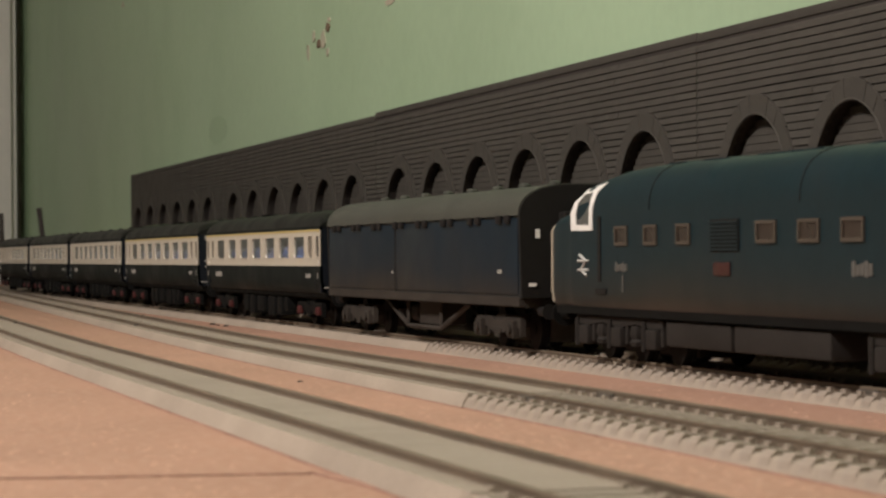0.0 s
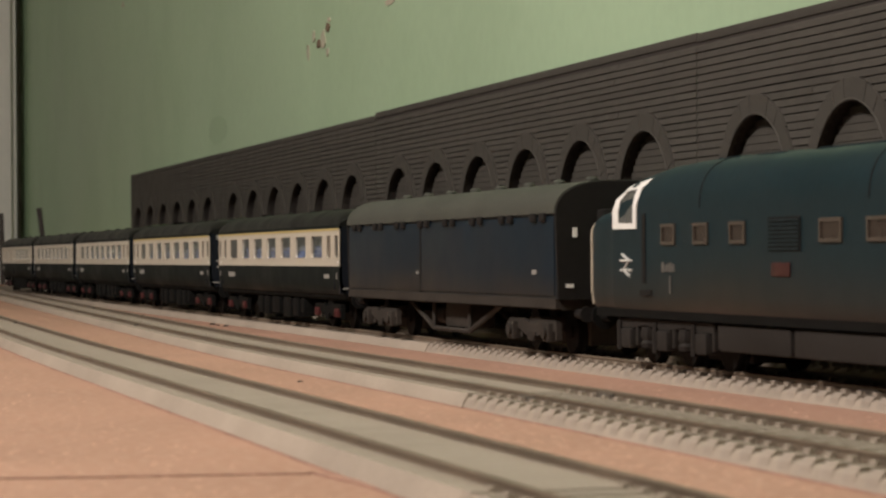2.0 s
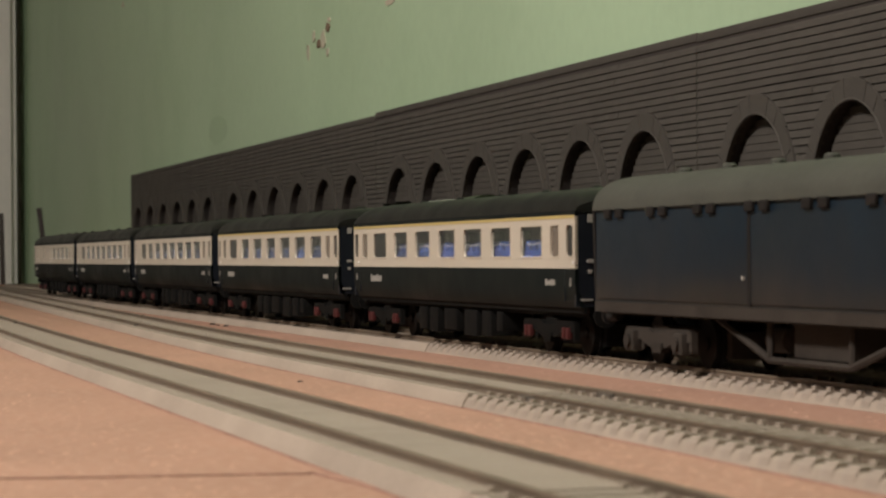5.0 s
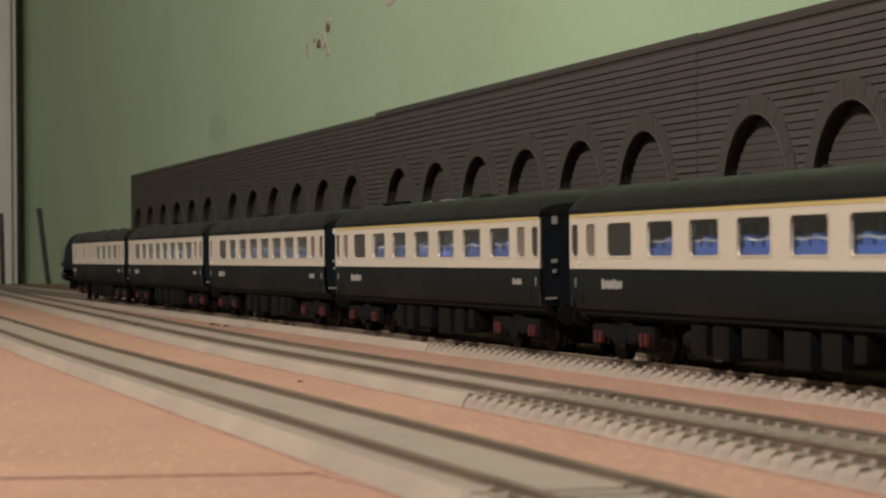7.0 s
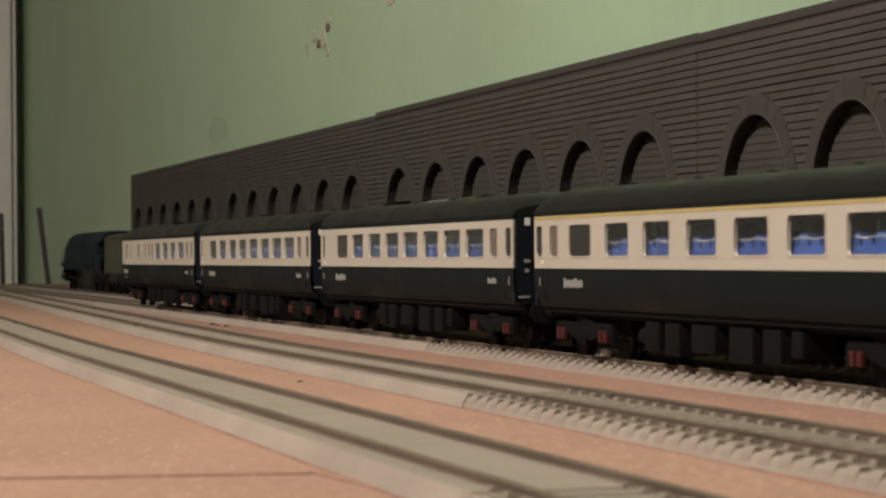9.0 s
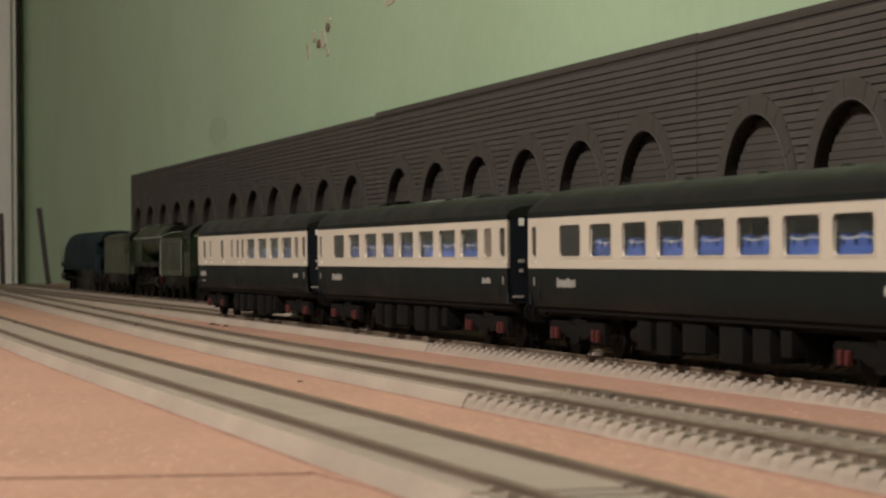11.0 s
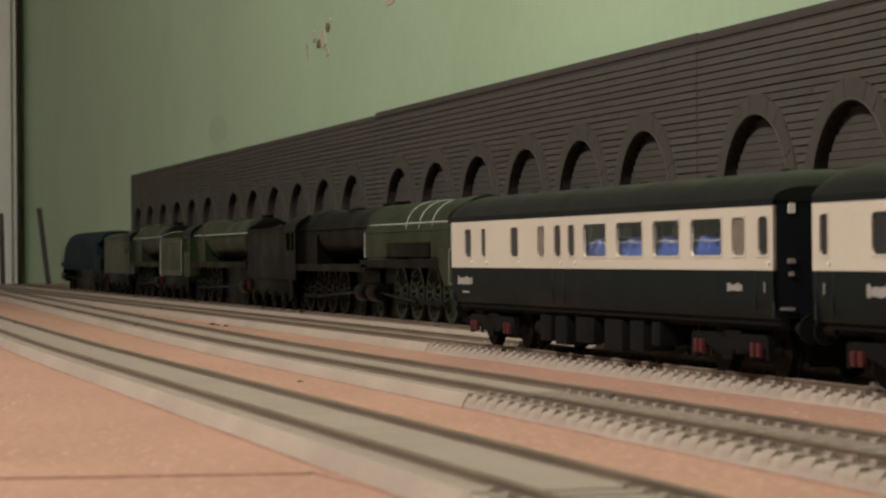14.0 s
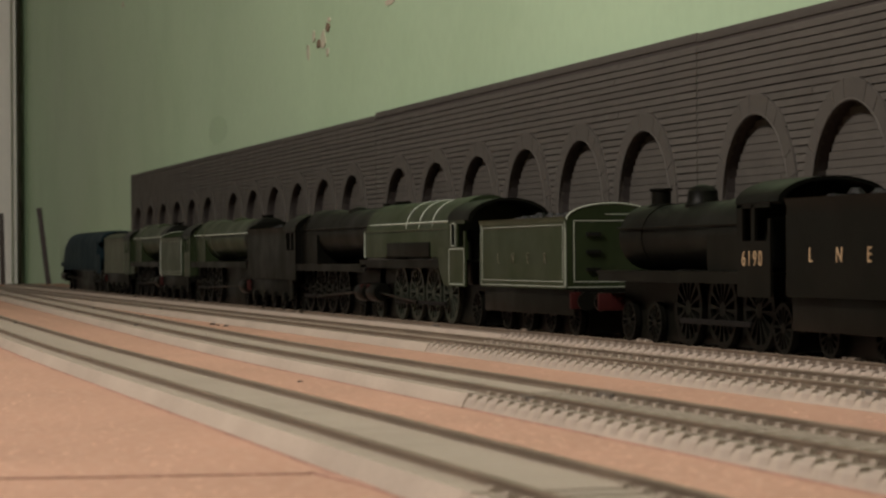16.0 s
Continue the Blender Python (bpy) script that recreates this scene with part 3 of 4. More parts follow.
def coach(x, kind, label):
    """An inter-city coach. kind: first (yellow stripe), open or brake."""
    c = thing("passenger_coach", label, "railway carriage", x, YC, ZR, "blue and cream coaches of the train")
    L = 129.6
    zb, zt, w0, w1 = 23.9, 37.9, 27.2, 35.6
    if kind == "first":
        wins = [(-98.4, -80.3), (-68.7, -51.0), (-40.0, -21.5), (-10.2, 8.8), (19.9, 39.3), (50.0, 69.7), (80.3, 100.3)]
        narrow = [(-115.2, -108.2), (108.3, 115.8)]
        doors = [(-127.4, -122.2), (122.6, 128.2)]
    elif kind == "open":
        wins = [(-100.6, -83.0), (-75.2, -58.0), (-49.4, -31.8), (-24.0, -6.0), (1.2, 20.2), (27.6, 46.4), (53.6, 72.8), (79.4, 99.0)]
        narrow = [(106, 113.8)]
        doors = [(-125.6, -121.6), (122.4, 128)]
    else:
        wins = [(1, 19.4), (27.4, 47.0), (54.6, 72.8), (80.4, 100)]
        narrow = [(-39.4, -32.9), (106.3, 113.9)]
        doors = [(-114, -107), (-95.8, -91.4), (-65.6, -58.0), (-24.2, -18.4), (-12.0, -6.4), (121.6, 127)]
    holes = sorted(wins + narrow + doors)
    band = bmesh.new()
    low = bmesh.new()
    top = bmesh.new()
    for s in (-1, 1):
        y = s * HW
        th = -s * 0.9
        side_band(band, y, th, -L, L, zb, zt, holes, w0, w1)
        # lower side curves in under the waist
        prof = [(y, zb), (y, 19.5), (s * (HW - 0.25), 17), (s * (HW - 0.9), 14.6), (s * (HW - 1.8), 13.2), (s * (HW - 3.0), 13.2), (s * (HW - 1.2), 18), (s * (HW - 1.0), zb)]
        prism(low, prof, -L, L)
        box(top, -L, L, min(y, y + th), max(y, y + th), zt, zt + 1.6)
    body = part("waist_panel", low, NAVY, c, "very dark blue lower body side")
    upper = part("upper_panel", band, CREAM, c, "cream window band")
    part("cantrail", top, NAVY, c)
    if kind == "first":
        part("stripe", boxes((-L + 0.3, L - 0.3, -HW - 0.12, -HW + 0.2, zt - 0.45, zt + 0.4)), YELLOW, c, "yellow first class stripe")
    # frames and panes
    for a, b in wins + narrow + doors:
        fr = boxes((a - 0.5, b + 0.5, -HW - 0.18, -HW + 0.1, w0 - 0.5, w0), (a - 0.5, b + 0.5, -HW - 0.18, -HW + 0.1, w1, w1 + 0.4), (a - 0.5, a, -HW - 0.18, -HW + 0.1, w0, w1), (b, b + 0.5, -HW - 0.18, -HW + 0.1, w0, w1))
        # rounded corners
        rc = min(1.5, (b - a) * 0.28)
        for cx2, sx in ((a, 1), (b, -1)):
            for cz, sz in ((w0, 1), (w1, -1)):
                arcp = [(cx2 + sx * rc * (1 - math.sin(q)), cz + sz * rc * (1 - math.cos(q))) for q in (0, 0.4, 0.8, 1.2, math.pi / 2)]
                prism(fr, [(cx2 - sx * 0.05, cz - sz * 0.05)] + arcp, -HW - 0.1, -HW + 0.65, "y")
        w = part("window", fr, CREAM, c)
        big = (a, b) in wins
        first_dark = kind != "brake" and (a, b) == wins[0]
        g = GLASS if big and not first_dark else (FROST if (a, b) in narrow else DARKGLASS)
        pane = part("pane", boxes((a, b, -HW + 0.25, -HW + 0.6, w0, w1)), g, w)
        pane.visible_shadow = g is not GLASS
        if big:
            part("far_pane", boxes((a, b, HW - 0.6, HW - 0.25, w0, w1)), GLASS, w).visible_shadow = False
    # door lines and handles
    for a, b in doors:
        for q in (a - 2.2, b + 2.0):
            if abs(q) < L - 1 and (a == -24.2 or abs(a) > 119):
                part("door_gap", boxes((q, q + 0.3, -HW - 0.04, -HW + 0.3, 15, zb - 0.1)), NAVY_END, c)
    for a, b in doors:
        h = boxes((b + 0.6, b + 1.2, -HW - 0.6, -HW + 0.1, 25.0, 25.8), bevel=0.2)
        part("door_handle", h, WHITE, c)
        if abs(b) > 118:
            part("grab_rail", boxes((b - 1.3, b - 1.0, -HW - 0.6, -HW - 0.2, 19.0, 21.4)), MARK, c)
    # roof
    bm = bmesh.new()
    arc = roof_arc(HW - 0.1, zt + 1.4, 46.1)
    rings = []
    for x2, k in ((-L - 0.3, 0.45), (-L + 1, 0.66), (-L + 3, 0.83), (-L + 6, 0.94), (-L + 11, 1), (L - 11, 1), (L - 6, 0.94), (L - 3, 0.83), (L - 1, 0.66), (L + 0.3, 0.45)):
        rings.append([(x2, p[0], zt + 1.4 + (p[1] - zt - 1.4) * k) for p in arc] + [(x2, HW - 3, zt + 1.0), (x2, -HW + 3, zt + 1.0)])
    tube(bm, rings)
    roof = part("roof", bm, COACH_ROOF, c, "dark grey curved roof")
    for x2 in (-96, -48, 0, 48, 96):
        bm = bmesh.new()
        turned(bm, [(0, 1.6), (0.9, 1.6), (1.3, 1.0)], (x2, 0, 45.8), "z", 12)
        part("roof_vent", bm, COACH_ROOF, roof)
    # ends, gangways, buffers
    for s in (-1, 1):
        xe = s * L
        e = bmesh.new()
        arc2 = [(-HW + 0.3, 13.6)] + [(p[0] * 0.985, zt + 1.0 + (p[1] - zt - 1.4) * 0.45) for p in arc] + [(HW - 0.3, 13.6)]
        prism(e, arc2, min(xe, xe - s * 1.2), max(xe, xe - s * 1.2))
        end = part("coach_end", e, NAVY_END, c, "dark navy end wall")
        g = boxes((min(xe, xe + s * 7), max(xe, xe + s * 7), -6.5, -5, 12, 36), (min(xe, xe + s * 7), max(xe, xe + s * 7), 5, 6.5, 12, 36), (min(xe, xe + s * 7), max(xe, xe + s * 7), -6.5, 6.5, 36, 38.4), (min(xe, xe + s * 3), max(xe, xe + s * 3), -5, 5, 12, 37), bevel=0.5)
        part("gangway", g, BLACK, end)
        for y in (-11.5, 11.5):
            b = bmesh.new()
            turned(b, [(0, 1.3), (6, 1.3)], (xe if s > 0 else xe - 6, y, 11.2), "x", 10)
            turned(b, [(0, 3.2), (0.8, 3.2)], (xe + s * 6 - (0.8 if s < 0 else 0), y, 11.2), "x", 14)
            part("buffer", b, BLACK, end)
        pb = boxes((xe + s * 0.1 - 0.2, xe + s * 0.1 + 0.2, -HW + 3.6, -HW + 5.2, 36.2, 38.4))
        part("end_plate", pb, MARK if kind == "first" else WHITE, end)
        pb = boxes((xe + s * 0.1 - 0.25, xe + s * 0.1 + 0.25, -HW + 3.4, -HW + 5.2, 25.4, 26.4), (xe + s * 0.1 - 0.25, xe + s * 0.1 + 0.25, -HW + 3.7, -HW + 4.8, 22.6, 23.6), (xe + s * 0.1 - 0.25, xe + s * 0.1 + 0.25, -HW + 1.6, -HW + 5.0, 15.2, 15.8))
        part("end_lettering", pb, MARK, end)
    # inside: floor, partition, seats
    part("interior_floor", boxes((-L + 1.5, L - 1.5, -HW + 1.4, HW - 1.4, 14.5, 16)), INSIDE, c)
    first, last = wins[0][0] + (20 if kind != "brake" else 0), wins[-1][1]
    for y0, y1 in ((-16.2, -6.5), (6.5, 16.2)):
        bm = bmesh.new()
        box(bm, first - 4, last + 3, y0, y1, 17, 29.2, 0.8)
        n = int((last - first) / 6.3)
        for i in range(n + 1):
            xc = first + i * 6.3
            box(bm, xc - 2.5, xc + 2.5, y0 + 0.3, y1 - 0.3, 26, 31.0 + 0.8 * (i % 2), 0.9)
        part("seat_row", bm, SEAT, c, "bright blue plastic seats")
        # pale wavy rod painted in for the glints seen through the windows
        bm = bmesh.new()
        for i in range(n):
            p, q = (first + (i + o) * 6.3 for o in (0, 1))
            bar(bm, (p, y0 + 0.4, 31.0 if i % 2 else 30.4), (q, y0 + 0.4, 30.4 if i % 2 else 31.0), 0.26, 5)
        part("seat_glint_strip", bm, MARK, c, "pale strip standing in for glints along seat tops")
    # underframe
    part("underframe", boxes((-L + 2, L - 2, -13, 13, 10.6, 13.4), (-L, L, -HW + 2.6, -HW + 3.4, 11.8, 13.6), (-L, L, HW - 3.4, HW - 2.6, 11.8, 13.6)), BLACK, c)
    for a, b, z0, y1 in ((-48, -38, 3.5, -4), (-34, -24, 2.8, -4), (-16, -1, 4, -5), (8, 22, 2.6, -5), (28, 38, 3.2, -6), (44, 50, 5, -6)):
        part("equipment_box", boxes((a, b, -14.6, y1, z0, 10.8), bevel=0.4), BLACK, c)
    bm = bmesh.new()
    turned(bm, [(-55, 0.5), (-54.5, 2.2), (-49, 2.2), (-48.5, 0.5)], (0, -12, 7), "x", 12)
    part("air_cylinder", bm, BLACK, c)
    for s in (-1, 1):
        bogie(c, s * 96, 35, 6.0, 14.8, BLACK, RED)
    marks(c, [(-103, -87, 18.9, 20.9, -HW - 0.02)] if kind != "brake" else [(-122, -106, 18.9, 20.9, -HW - 0.02), (-117, -110, 16.2, 16.7, -HW + 0.1)])
    marks(c, [(103.5, 112.5, 19.3, 20.7, -HW - 0.02)])
    return c


def van(x):
    """A long bogie parcels van with a high curved roof."""
    c = thing("parcels_van", "weathered dark blue bogie parcels van with grey roof", "railway van", x, YC, ZR)
    L, hw, z0, zt = 125.5, 17.8, 15.3, 39.4
    bm = bmesh.new()
    prism(bm, [(-hw, z0), (-hw, zt), (hw, zt), (hw, z0)], -L, L)
    body = part("body", bm, VAN_BLUE, c, "weathered dark blue body side")
    # door leaves as raised panels with gaps, hinges
    edges = [-124.5, -20.5, 124.5]
    for a, b in zip(edges, edges[1:]):
        part("side_panel", boxes((a + 0.4, b - 0.4, -hw - 0.35, -hw + 0.1, z0 + 1.0, zt - 1.2), bevel=0.15), VAN_BLUE, body)
    for q in (-20.5,):
        part("door_gap", boxes((q - 0.9, q + 0.9, -hw - 0.45, -hw, z0 + 0.6, zt - 2)), VAN_END, body)
    part("door_handle", boxes((-24, -22.8, -hw - 0.9, -hw - 0.3, 21.6, 22.6)), MARK, body)
    for i in range(8):
        for o in (0, 8.5):
            xx = -116 + i * 31.5 + o
            if xx < L - 4:
                part("ventilator", boxes((xx, xx + 4.6, -hw - 1.3, -hw, zt - 2.6, zt - 0.2), bevel=0.4), VAN_END, body)
    # roof
    arc = roof_arc(hw + 0.8, zt - 0.4, 48.2, 20, 0.72)
    bm = bmesh.new()
    tube(bm, [[(xx, p[0], p[1]) for p in arc] + [(xx, hw - 2, zt - 0.8), (xx, -hw + 2, zt - 0.8)] for xx in (-L - 0.5, -L + 0.5, L - 0.5, L + 0.5)])
    roof = part("roof", bm, VAN_ROOF, c, "weathered grey green curved roof")
    for i in range(8):
        v = bmesh.new()
        turned(v, [(0, 1.9), (1.2, 1.9), (1.8, 1.2)], (-104 + i * 30, -1, 47.8), "z", 12)
        part("roof_vent", v, VAN_ROOF, roof)
    for s in (-1, 1):
        xe = s * L
        e = bmesh.new()
        x_in, x_out = sorted((xe - s * 0.3, xe + s * 1.3))
        prism(e, [(-hw + 0.1, z0)] + [(p[0] * 0.985, p[1] - 0.35) for p in arc] + [(hw - 0.1, z0)], x_in, x_out)
        end = part("van_end", e, VAN_END, c, "black van end")
        g = boxes((min(xe, xe + s * 6), max(xe, xe + s * 6), -6.5, 6.5, 12, 40), bevel=0.8)
        part("gangway", g, VAN_END, end)
        for y in (-11.5, 11.5):
            b = bmesh.new()
            turned(b, [(0, 1.4), (7, 1.2)], (xe if s > 0 else xe - 7, y, 11.4), "x", 12)
            turned(b, [(0, 2.2), (0.9, 2.2)], (xe + s * 7 - (0.9 if s < 0 else 0), y, 11.4), "x", 16)
            part("buffer", b, VAN_END, end)
        part("end_plate", boxes((xe + s * 1.4 - 0.2, xe + s * 1.4 + 0.2, -13.6, -12.3, 32.4, 35.0)), WHITE, end)
        part("end_lettering", boxes((xe + s * 1.4 - 0.2, xe + s * 1.4 + 0.2, -15.6, -13.4, 18.6, 19.6)), WHITE, end)
    part("solebar", boxes((-L, L, -hw - 0.4, -hw + 1.4, 12.9, z0 + 0.2), (-L, L, hw - 1.4, hw + 0.4, 12.9, z0 + 0.2), (-L, L, -hw + 1.5, hw - 1.5, 12.4, z0)), UNDER, c, "brown weathered solebar")
    # truss rods, queen posts and battery box
    for y in (-13.8, 13.8):
        t = bmesh.new()
        for p, q in (((-50, 12.6), (-19, 4.0)), ((-19, 4.0), (24, 4.0)), ((24, 4.0), (58, 12.6)), ((-19, 4.0), (-19, 12.6)), ((24, 4.0), (24, 12.6))):
            bar(t, (p[0], y, p[1]), (q[0], y, q[1]), 0.85, 6)
        part("truss", t, UNDER, c)
    part("battery_box", boxes((-8, 22, -13, -5, 4.9, 12.6), bevel=0.5), UNDER, c)
    bm = bmesh.new()
    turned(bm, [(-30, 1.0), (-29, 3.0), (-19, 3.0), (-18, 1.0)], (0, -8, 8.2), "x", 12)
    part("vacuum_cylinder", bm, UNDER, c)
    for s in (-1, 1):
        bogie(c, 4.5 + s * 90.5, 34, 6.0, 15.6, UNDER, UNDER, heavy=True)
    marks(c, [(104, 108.5, 22.2, 23.2, -hw - 0.42)])
    return c


def diesel(x):
    """A long-nosed diesel locomotive; only its trailing half shows."""
    c = thing("diesel_locomotive", "weathered blue long-nosed diesel locomotive with white windscreen frames", "locomotive", x, YC, ZR)
    L, hw = 142.0, 18.0
    # half length, half width and roof height along the body
    seq = [(142.0, 15.8, 34.2), (141.8, 16.8, 36.6), (140.4, 17.3, 38.2), (137.4, 17.5, 39.2), (131, 17.6, 39.8), (124.8, 17.6, 40.2), (124.3, 17.7, 42.6), (123.0, 17.8, 44.7), (119.8, 17.8, 46.4), (113.5, 17.9, 47.7), (105, hw, 48.7), (95, hw, 49.7), (78, hw, 50.3)]

    def outline(w, top):
        zc = min(38.4, top - 4.2)
        pts = [(-w + 1.2, 13.6), (-w + 0.3, 14.8), (-w, 17.6), (-w, 22), (-w, 27), (-w, min(32, zc - 1))]
        n = 16
        for i in range(n + 1):
            cc, ss = math.cos(math.pi * i / n), math.sin(math.pi * i / n)
            pts.append((-w * math.copysign(abs(cc) ** 0.5, cc), zc + (top - zc) * abs(ss) ** 0.9))
        return pts + [(-y, z) for y, z in pts[5::-1]]

    def skin(x, z):
        """Half width of the body at a height, at x along it."""
        w, top = np.interp(abs(x), [q[0] for q in seq[::-1]], [q[1] for q in seq[::-1]]), np.interp(abs(x), [q[0] for q in seq[::-1]], [q[2] for q in seq[::-1]])
        zc = min(38.4, top - 4.2)
        if z <= zc:
            return w
        ss = min(0.995, (z - zc) / (top - zc)) ** (1 / 0.9)
        return w * (1 - ss * ss) ** 0.25

    bm = bmesh.new()
    rr = [[(-q[0], p[0], p[1]) for p in outline(q[1], q[2])] for q in seq] + [[(q[0], p[0], p[1]) for p in outline(q[1], q[2])] for q in seq[::-1]]
    tube(bm, rr)
    body = part("body", bm, DELTIC, c, "weathered blue body")
    outer = [(122.8, 34.0), (123.0, 38.5), (122.2, 41.6), (117.4, 45.0), (99.6, 46.4), (103.4, 43.8), (104.6, 39.6), (104.8, 33.9)]
    inner = [(118.6, 35.5), (118.5, 38.5), (117.8, 41.2), (114.6, 43.5), (106.8, 43.9), (107.0, 42.4), (107.3, 39.9), (107.5, 35.3)]
    for s in (-1, 1):
        # white surround of the cab window, and its pane
        for y in (-1, 1):
            w = bmesh.new()
            ro = [[w.verts.new((s * p[0], y * (skin(p[0], p[1]) + o), p[1])) for p in ps] for ps, o in ((outer, -0.2), (outer, 0.3), (inner, 0.3), (inner, -0.2))]
            for u, v in zip(ro, ro[1:] + ro[:1]):
                for i in range(8):
                    w.faces.new((u[i], u[(i + 1) % 8], v[(i + 1) % 8], v[i]))
            part("windscreen_frame", w, WHITE, body, "white cab window surround")
            g = bmesh.new()
            tube(g, [[(s * p[0], y * (skin(p[0], p[1]) + o), p[1]) for p in inner] for o in (0.12, -0.4)])
            part("cab_window", g, CABGLASS, body)
        nb = bmesh.new()
        arcp = [(s * (L - 0.7), p[0], p[1]) for p in outline(17.0, 37.4)[1:-1]]
        for p, q in zip(arcp, arcp[1:]):
            bar(nb, p, q, 0.7, 5)
        part("nose_beading", nb, BEAD, body)
        for y in (-11.5, 11.5):
            b = bmesh.new()
            turned(b, [(0, 1.7), (6, 1.5)], (s * L if s > 0 else -L - 6, y, 11.4), "x", 12)
            turned(b, [(0, 3.6), (0.9, 3.6)], (s * (L + 6) - (0.9 if s < 0 else 0), y, 11.4), "x", 16)
            part("buffer", b, BLACK, body)
    # body side windows with buff frames
    for a, b in ((-87, -77.6), (-65.6, -56.4), (-43, -33.8), (6.4, 17.6), (29.4, 40.4), (51.2, 62.0), (84, 95)):
        z0, z1 = 29.8, 34.8
        fr = boxes((a, b, -hw - 0.5, -hw + 0.2, z0, z0 + 0.8), (a, b, -hw - 0.5, -hw + 0.2, z1 - 0.8, z1), (a, a + 0.9, -hw - 0.5, -hw + 0.2, z0 + 0.8, z1 - 0.8), (b - 0.9, b, -hw - 0.5, -hw + 0.2, z0 + 0.8, z1 - 0.8))
        w = part("window", fr, BRASS, body, "buff window frame")
        part("pane", boxes((a + 0.9, b - 0.9, -hw - 0.15, -hw + 0.2, z0 + 0.8, z1 - 0.8)), PORTHOLE, w)
    # grille, cab door, nameplate, steps
    bm = boxes((-21, -3.5, -hw - 0.2, -hw + 0.2, 28.0, 35.4))
    gr = part("side_grille", bm, VAN_END, body, "dark louvred side grille")
    for i in range(8):
        part("louvre", boxes((-20.6, -3.9, -hw - 0.5, -hw - 0.1, 28.3 + i * 0.88, 28.75 + i * 0.88)), DELTIC, gr)
    part("nameplate", boxes((-19, -9, -hw - 0.4, -hw, 22.6, 25.6), bevel=0.2), REDPLATE, body, "red nameplate")
    part("cab_door_gap", boxes((-100.6, -98.4, -hw - 0.25, -hw + 0.2, 20.5, 37.5)), VAN_END, body)
    part("foot_step", boxes((-102, -94, -hw - 0.4, -hw, 17.4, 18.8)), VAN_END, body)
    # double zigzag emblem in plain bars
    lo = bmesh.new()
    for p, q in (((-116.8, 26.0), (-108.4, 26.0)), ((-116.8, 23.6), (-108.4, 23.6)), ((-115.6, 27.6), (-110.6, 26.0)), ((-110.6, 26.0), (-114.4, 23.6)), ((-114.4, 23.6), (-109.8, 22.0))):
        bar(lo, (p[0], -hw - 0.1, p[1]), (q[0], -hw - 0.1, q[1]), 0.36, 6)
    part("emblem", lo, EMBLEM, body, "white railway emblem of crossed bars")
    marks(body, [(-87, -78, 23.4, 25.2, -hw - 0.1), (56, 66, 23.0, 25.4, -hw - 0.1), (-81.9, -80.7, 18.4, 21.6, -hw - 0.1)], paint=FADED)
    # roof details
    for a, b in ((-74, -58), (-50, -30), (-16, 24), (44, 70)):
        w = bmesh.new()
        tube(w, [[(xx, y, np.interp(abs(xx), [q[0] for q in seq[::-1]], [q[2] for q in seq[::-1]]) - 0.009 * y * y * 0.5 + o) for y in (-9, -5, 0, 5, 9)] + [(xx, 9, 47.4), (xx, -9, 47.4)] for xx, o in ((a, -0.3), (a + 2, 0.35), (b - 2, 0.35), (b, -0.3))])
        part("roof_panel", w, DELTIC, body)
    for a in (-62, 30):
        sm = bmesh.new()
        top_z = np.interp(abs(a), [q[0] for q in seq[::-1]], [q[2] for q in seq[::-1]])
        arc3 = [(a, p[0], p[1]) for p in outline(hw, top_z) if p[1] > 37]
        for p, q in zip(arc3, arc3[1:]):
            bar(sm, p, q, 0.22, 5)
        part("roof_seam", sm, VAN_END, body)
    # underside
    part("solebar", boxes((-L + 3, L - 3, -hw + 1.0, hw - 1.0, 11.8, 13.8)), BLACK, c)
    for a, b in ((-56, -14), (-12, 41)):
        part("fuel_tank", boxes((a, b, -16.2, 16.2, 5.2, 11.4), bevel=0.8), DELTIC_GREY, c, "grey weathered fuel tank")
    for s in (-1, 1):
        f = bmesh.new()
        for y in (-14.8, 14.8):
            prism(f, [(s * 92 - 33, 11.4), (s * 92 - 33, 9.2), (s * 92 - 24, 9.0), (s * 92 - 13, 10.0), (s * 92, 8.8), (s * 92 + 13, 10.0), (s * 92 + 24, 9.0), (s * 92 + 33, 9.2), (s * 92 + 33, 11.4)], y - 1, y + 1, "y")
            for o in (-26, 0, 26):
                box(f, s * 92 + o - 3.6, s * 92 + o + 3.6, y - 1.8, y + 1.6, 4.0, 9.0, 0.6)
                bar(f, (s * 92 + o - 5.2, y - 1.4, 10.8), (s * 92 + o - 5.2, y - 1.4, 3.4), 0.7, 6)
                box(f, s * 92 + o - 8.0, s * 92 + o - 6.4, y - 1.0, y + 1.0, 4.8, 9.5, 0.4)
                box(f, s * 92 + o + 5.4, s * 92 + o + 7.0, y - 1.0, y + 1.0, 4.8, 9.5, 0.4)
            for o in (-13, 13):
                turned(f, [(4.4, 1.9), (5.5, 2.2), (6.2, 1.7), (7.4, 2.2), (9.5, 1.9)], (s * 92 + o, y, 0), "z", 10)
        # added block darkens the gap below the frame, where lit track showed
        box(f, s * 92 - 34, s * 92 + 34, -6.6, 6.6, 2.0, 10, 0.5)
        part("bogie_frame", f, DELTIC_GREY, c)
        for o in (-26, 0, 26):
            wheelset(c, s * 92 + o, 6.8)
    return c


def lined(bm, x0, x1, z0, z1, y, w=0.3):
    for b in ((x0, x1, y - 0.15, y + 0.1, z0, z0 + w), (x0, x1, y - 0.15, y + 0.1, z1 - w, z1), (x0, x0 + w, y - 0.15, y + 0.1, z0, z1), (x1 - w, x1, y - 0.15, y + 0.1, z0, z1)):
        box(bm, *b)


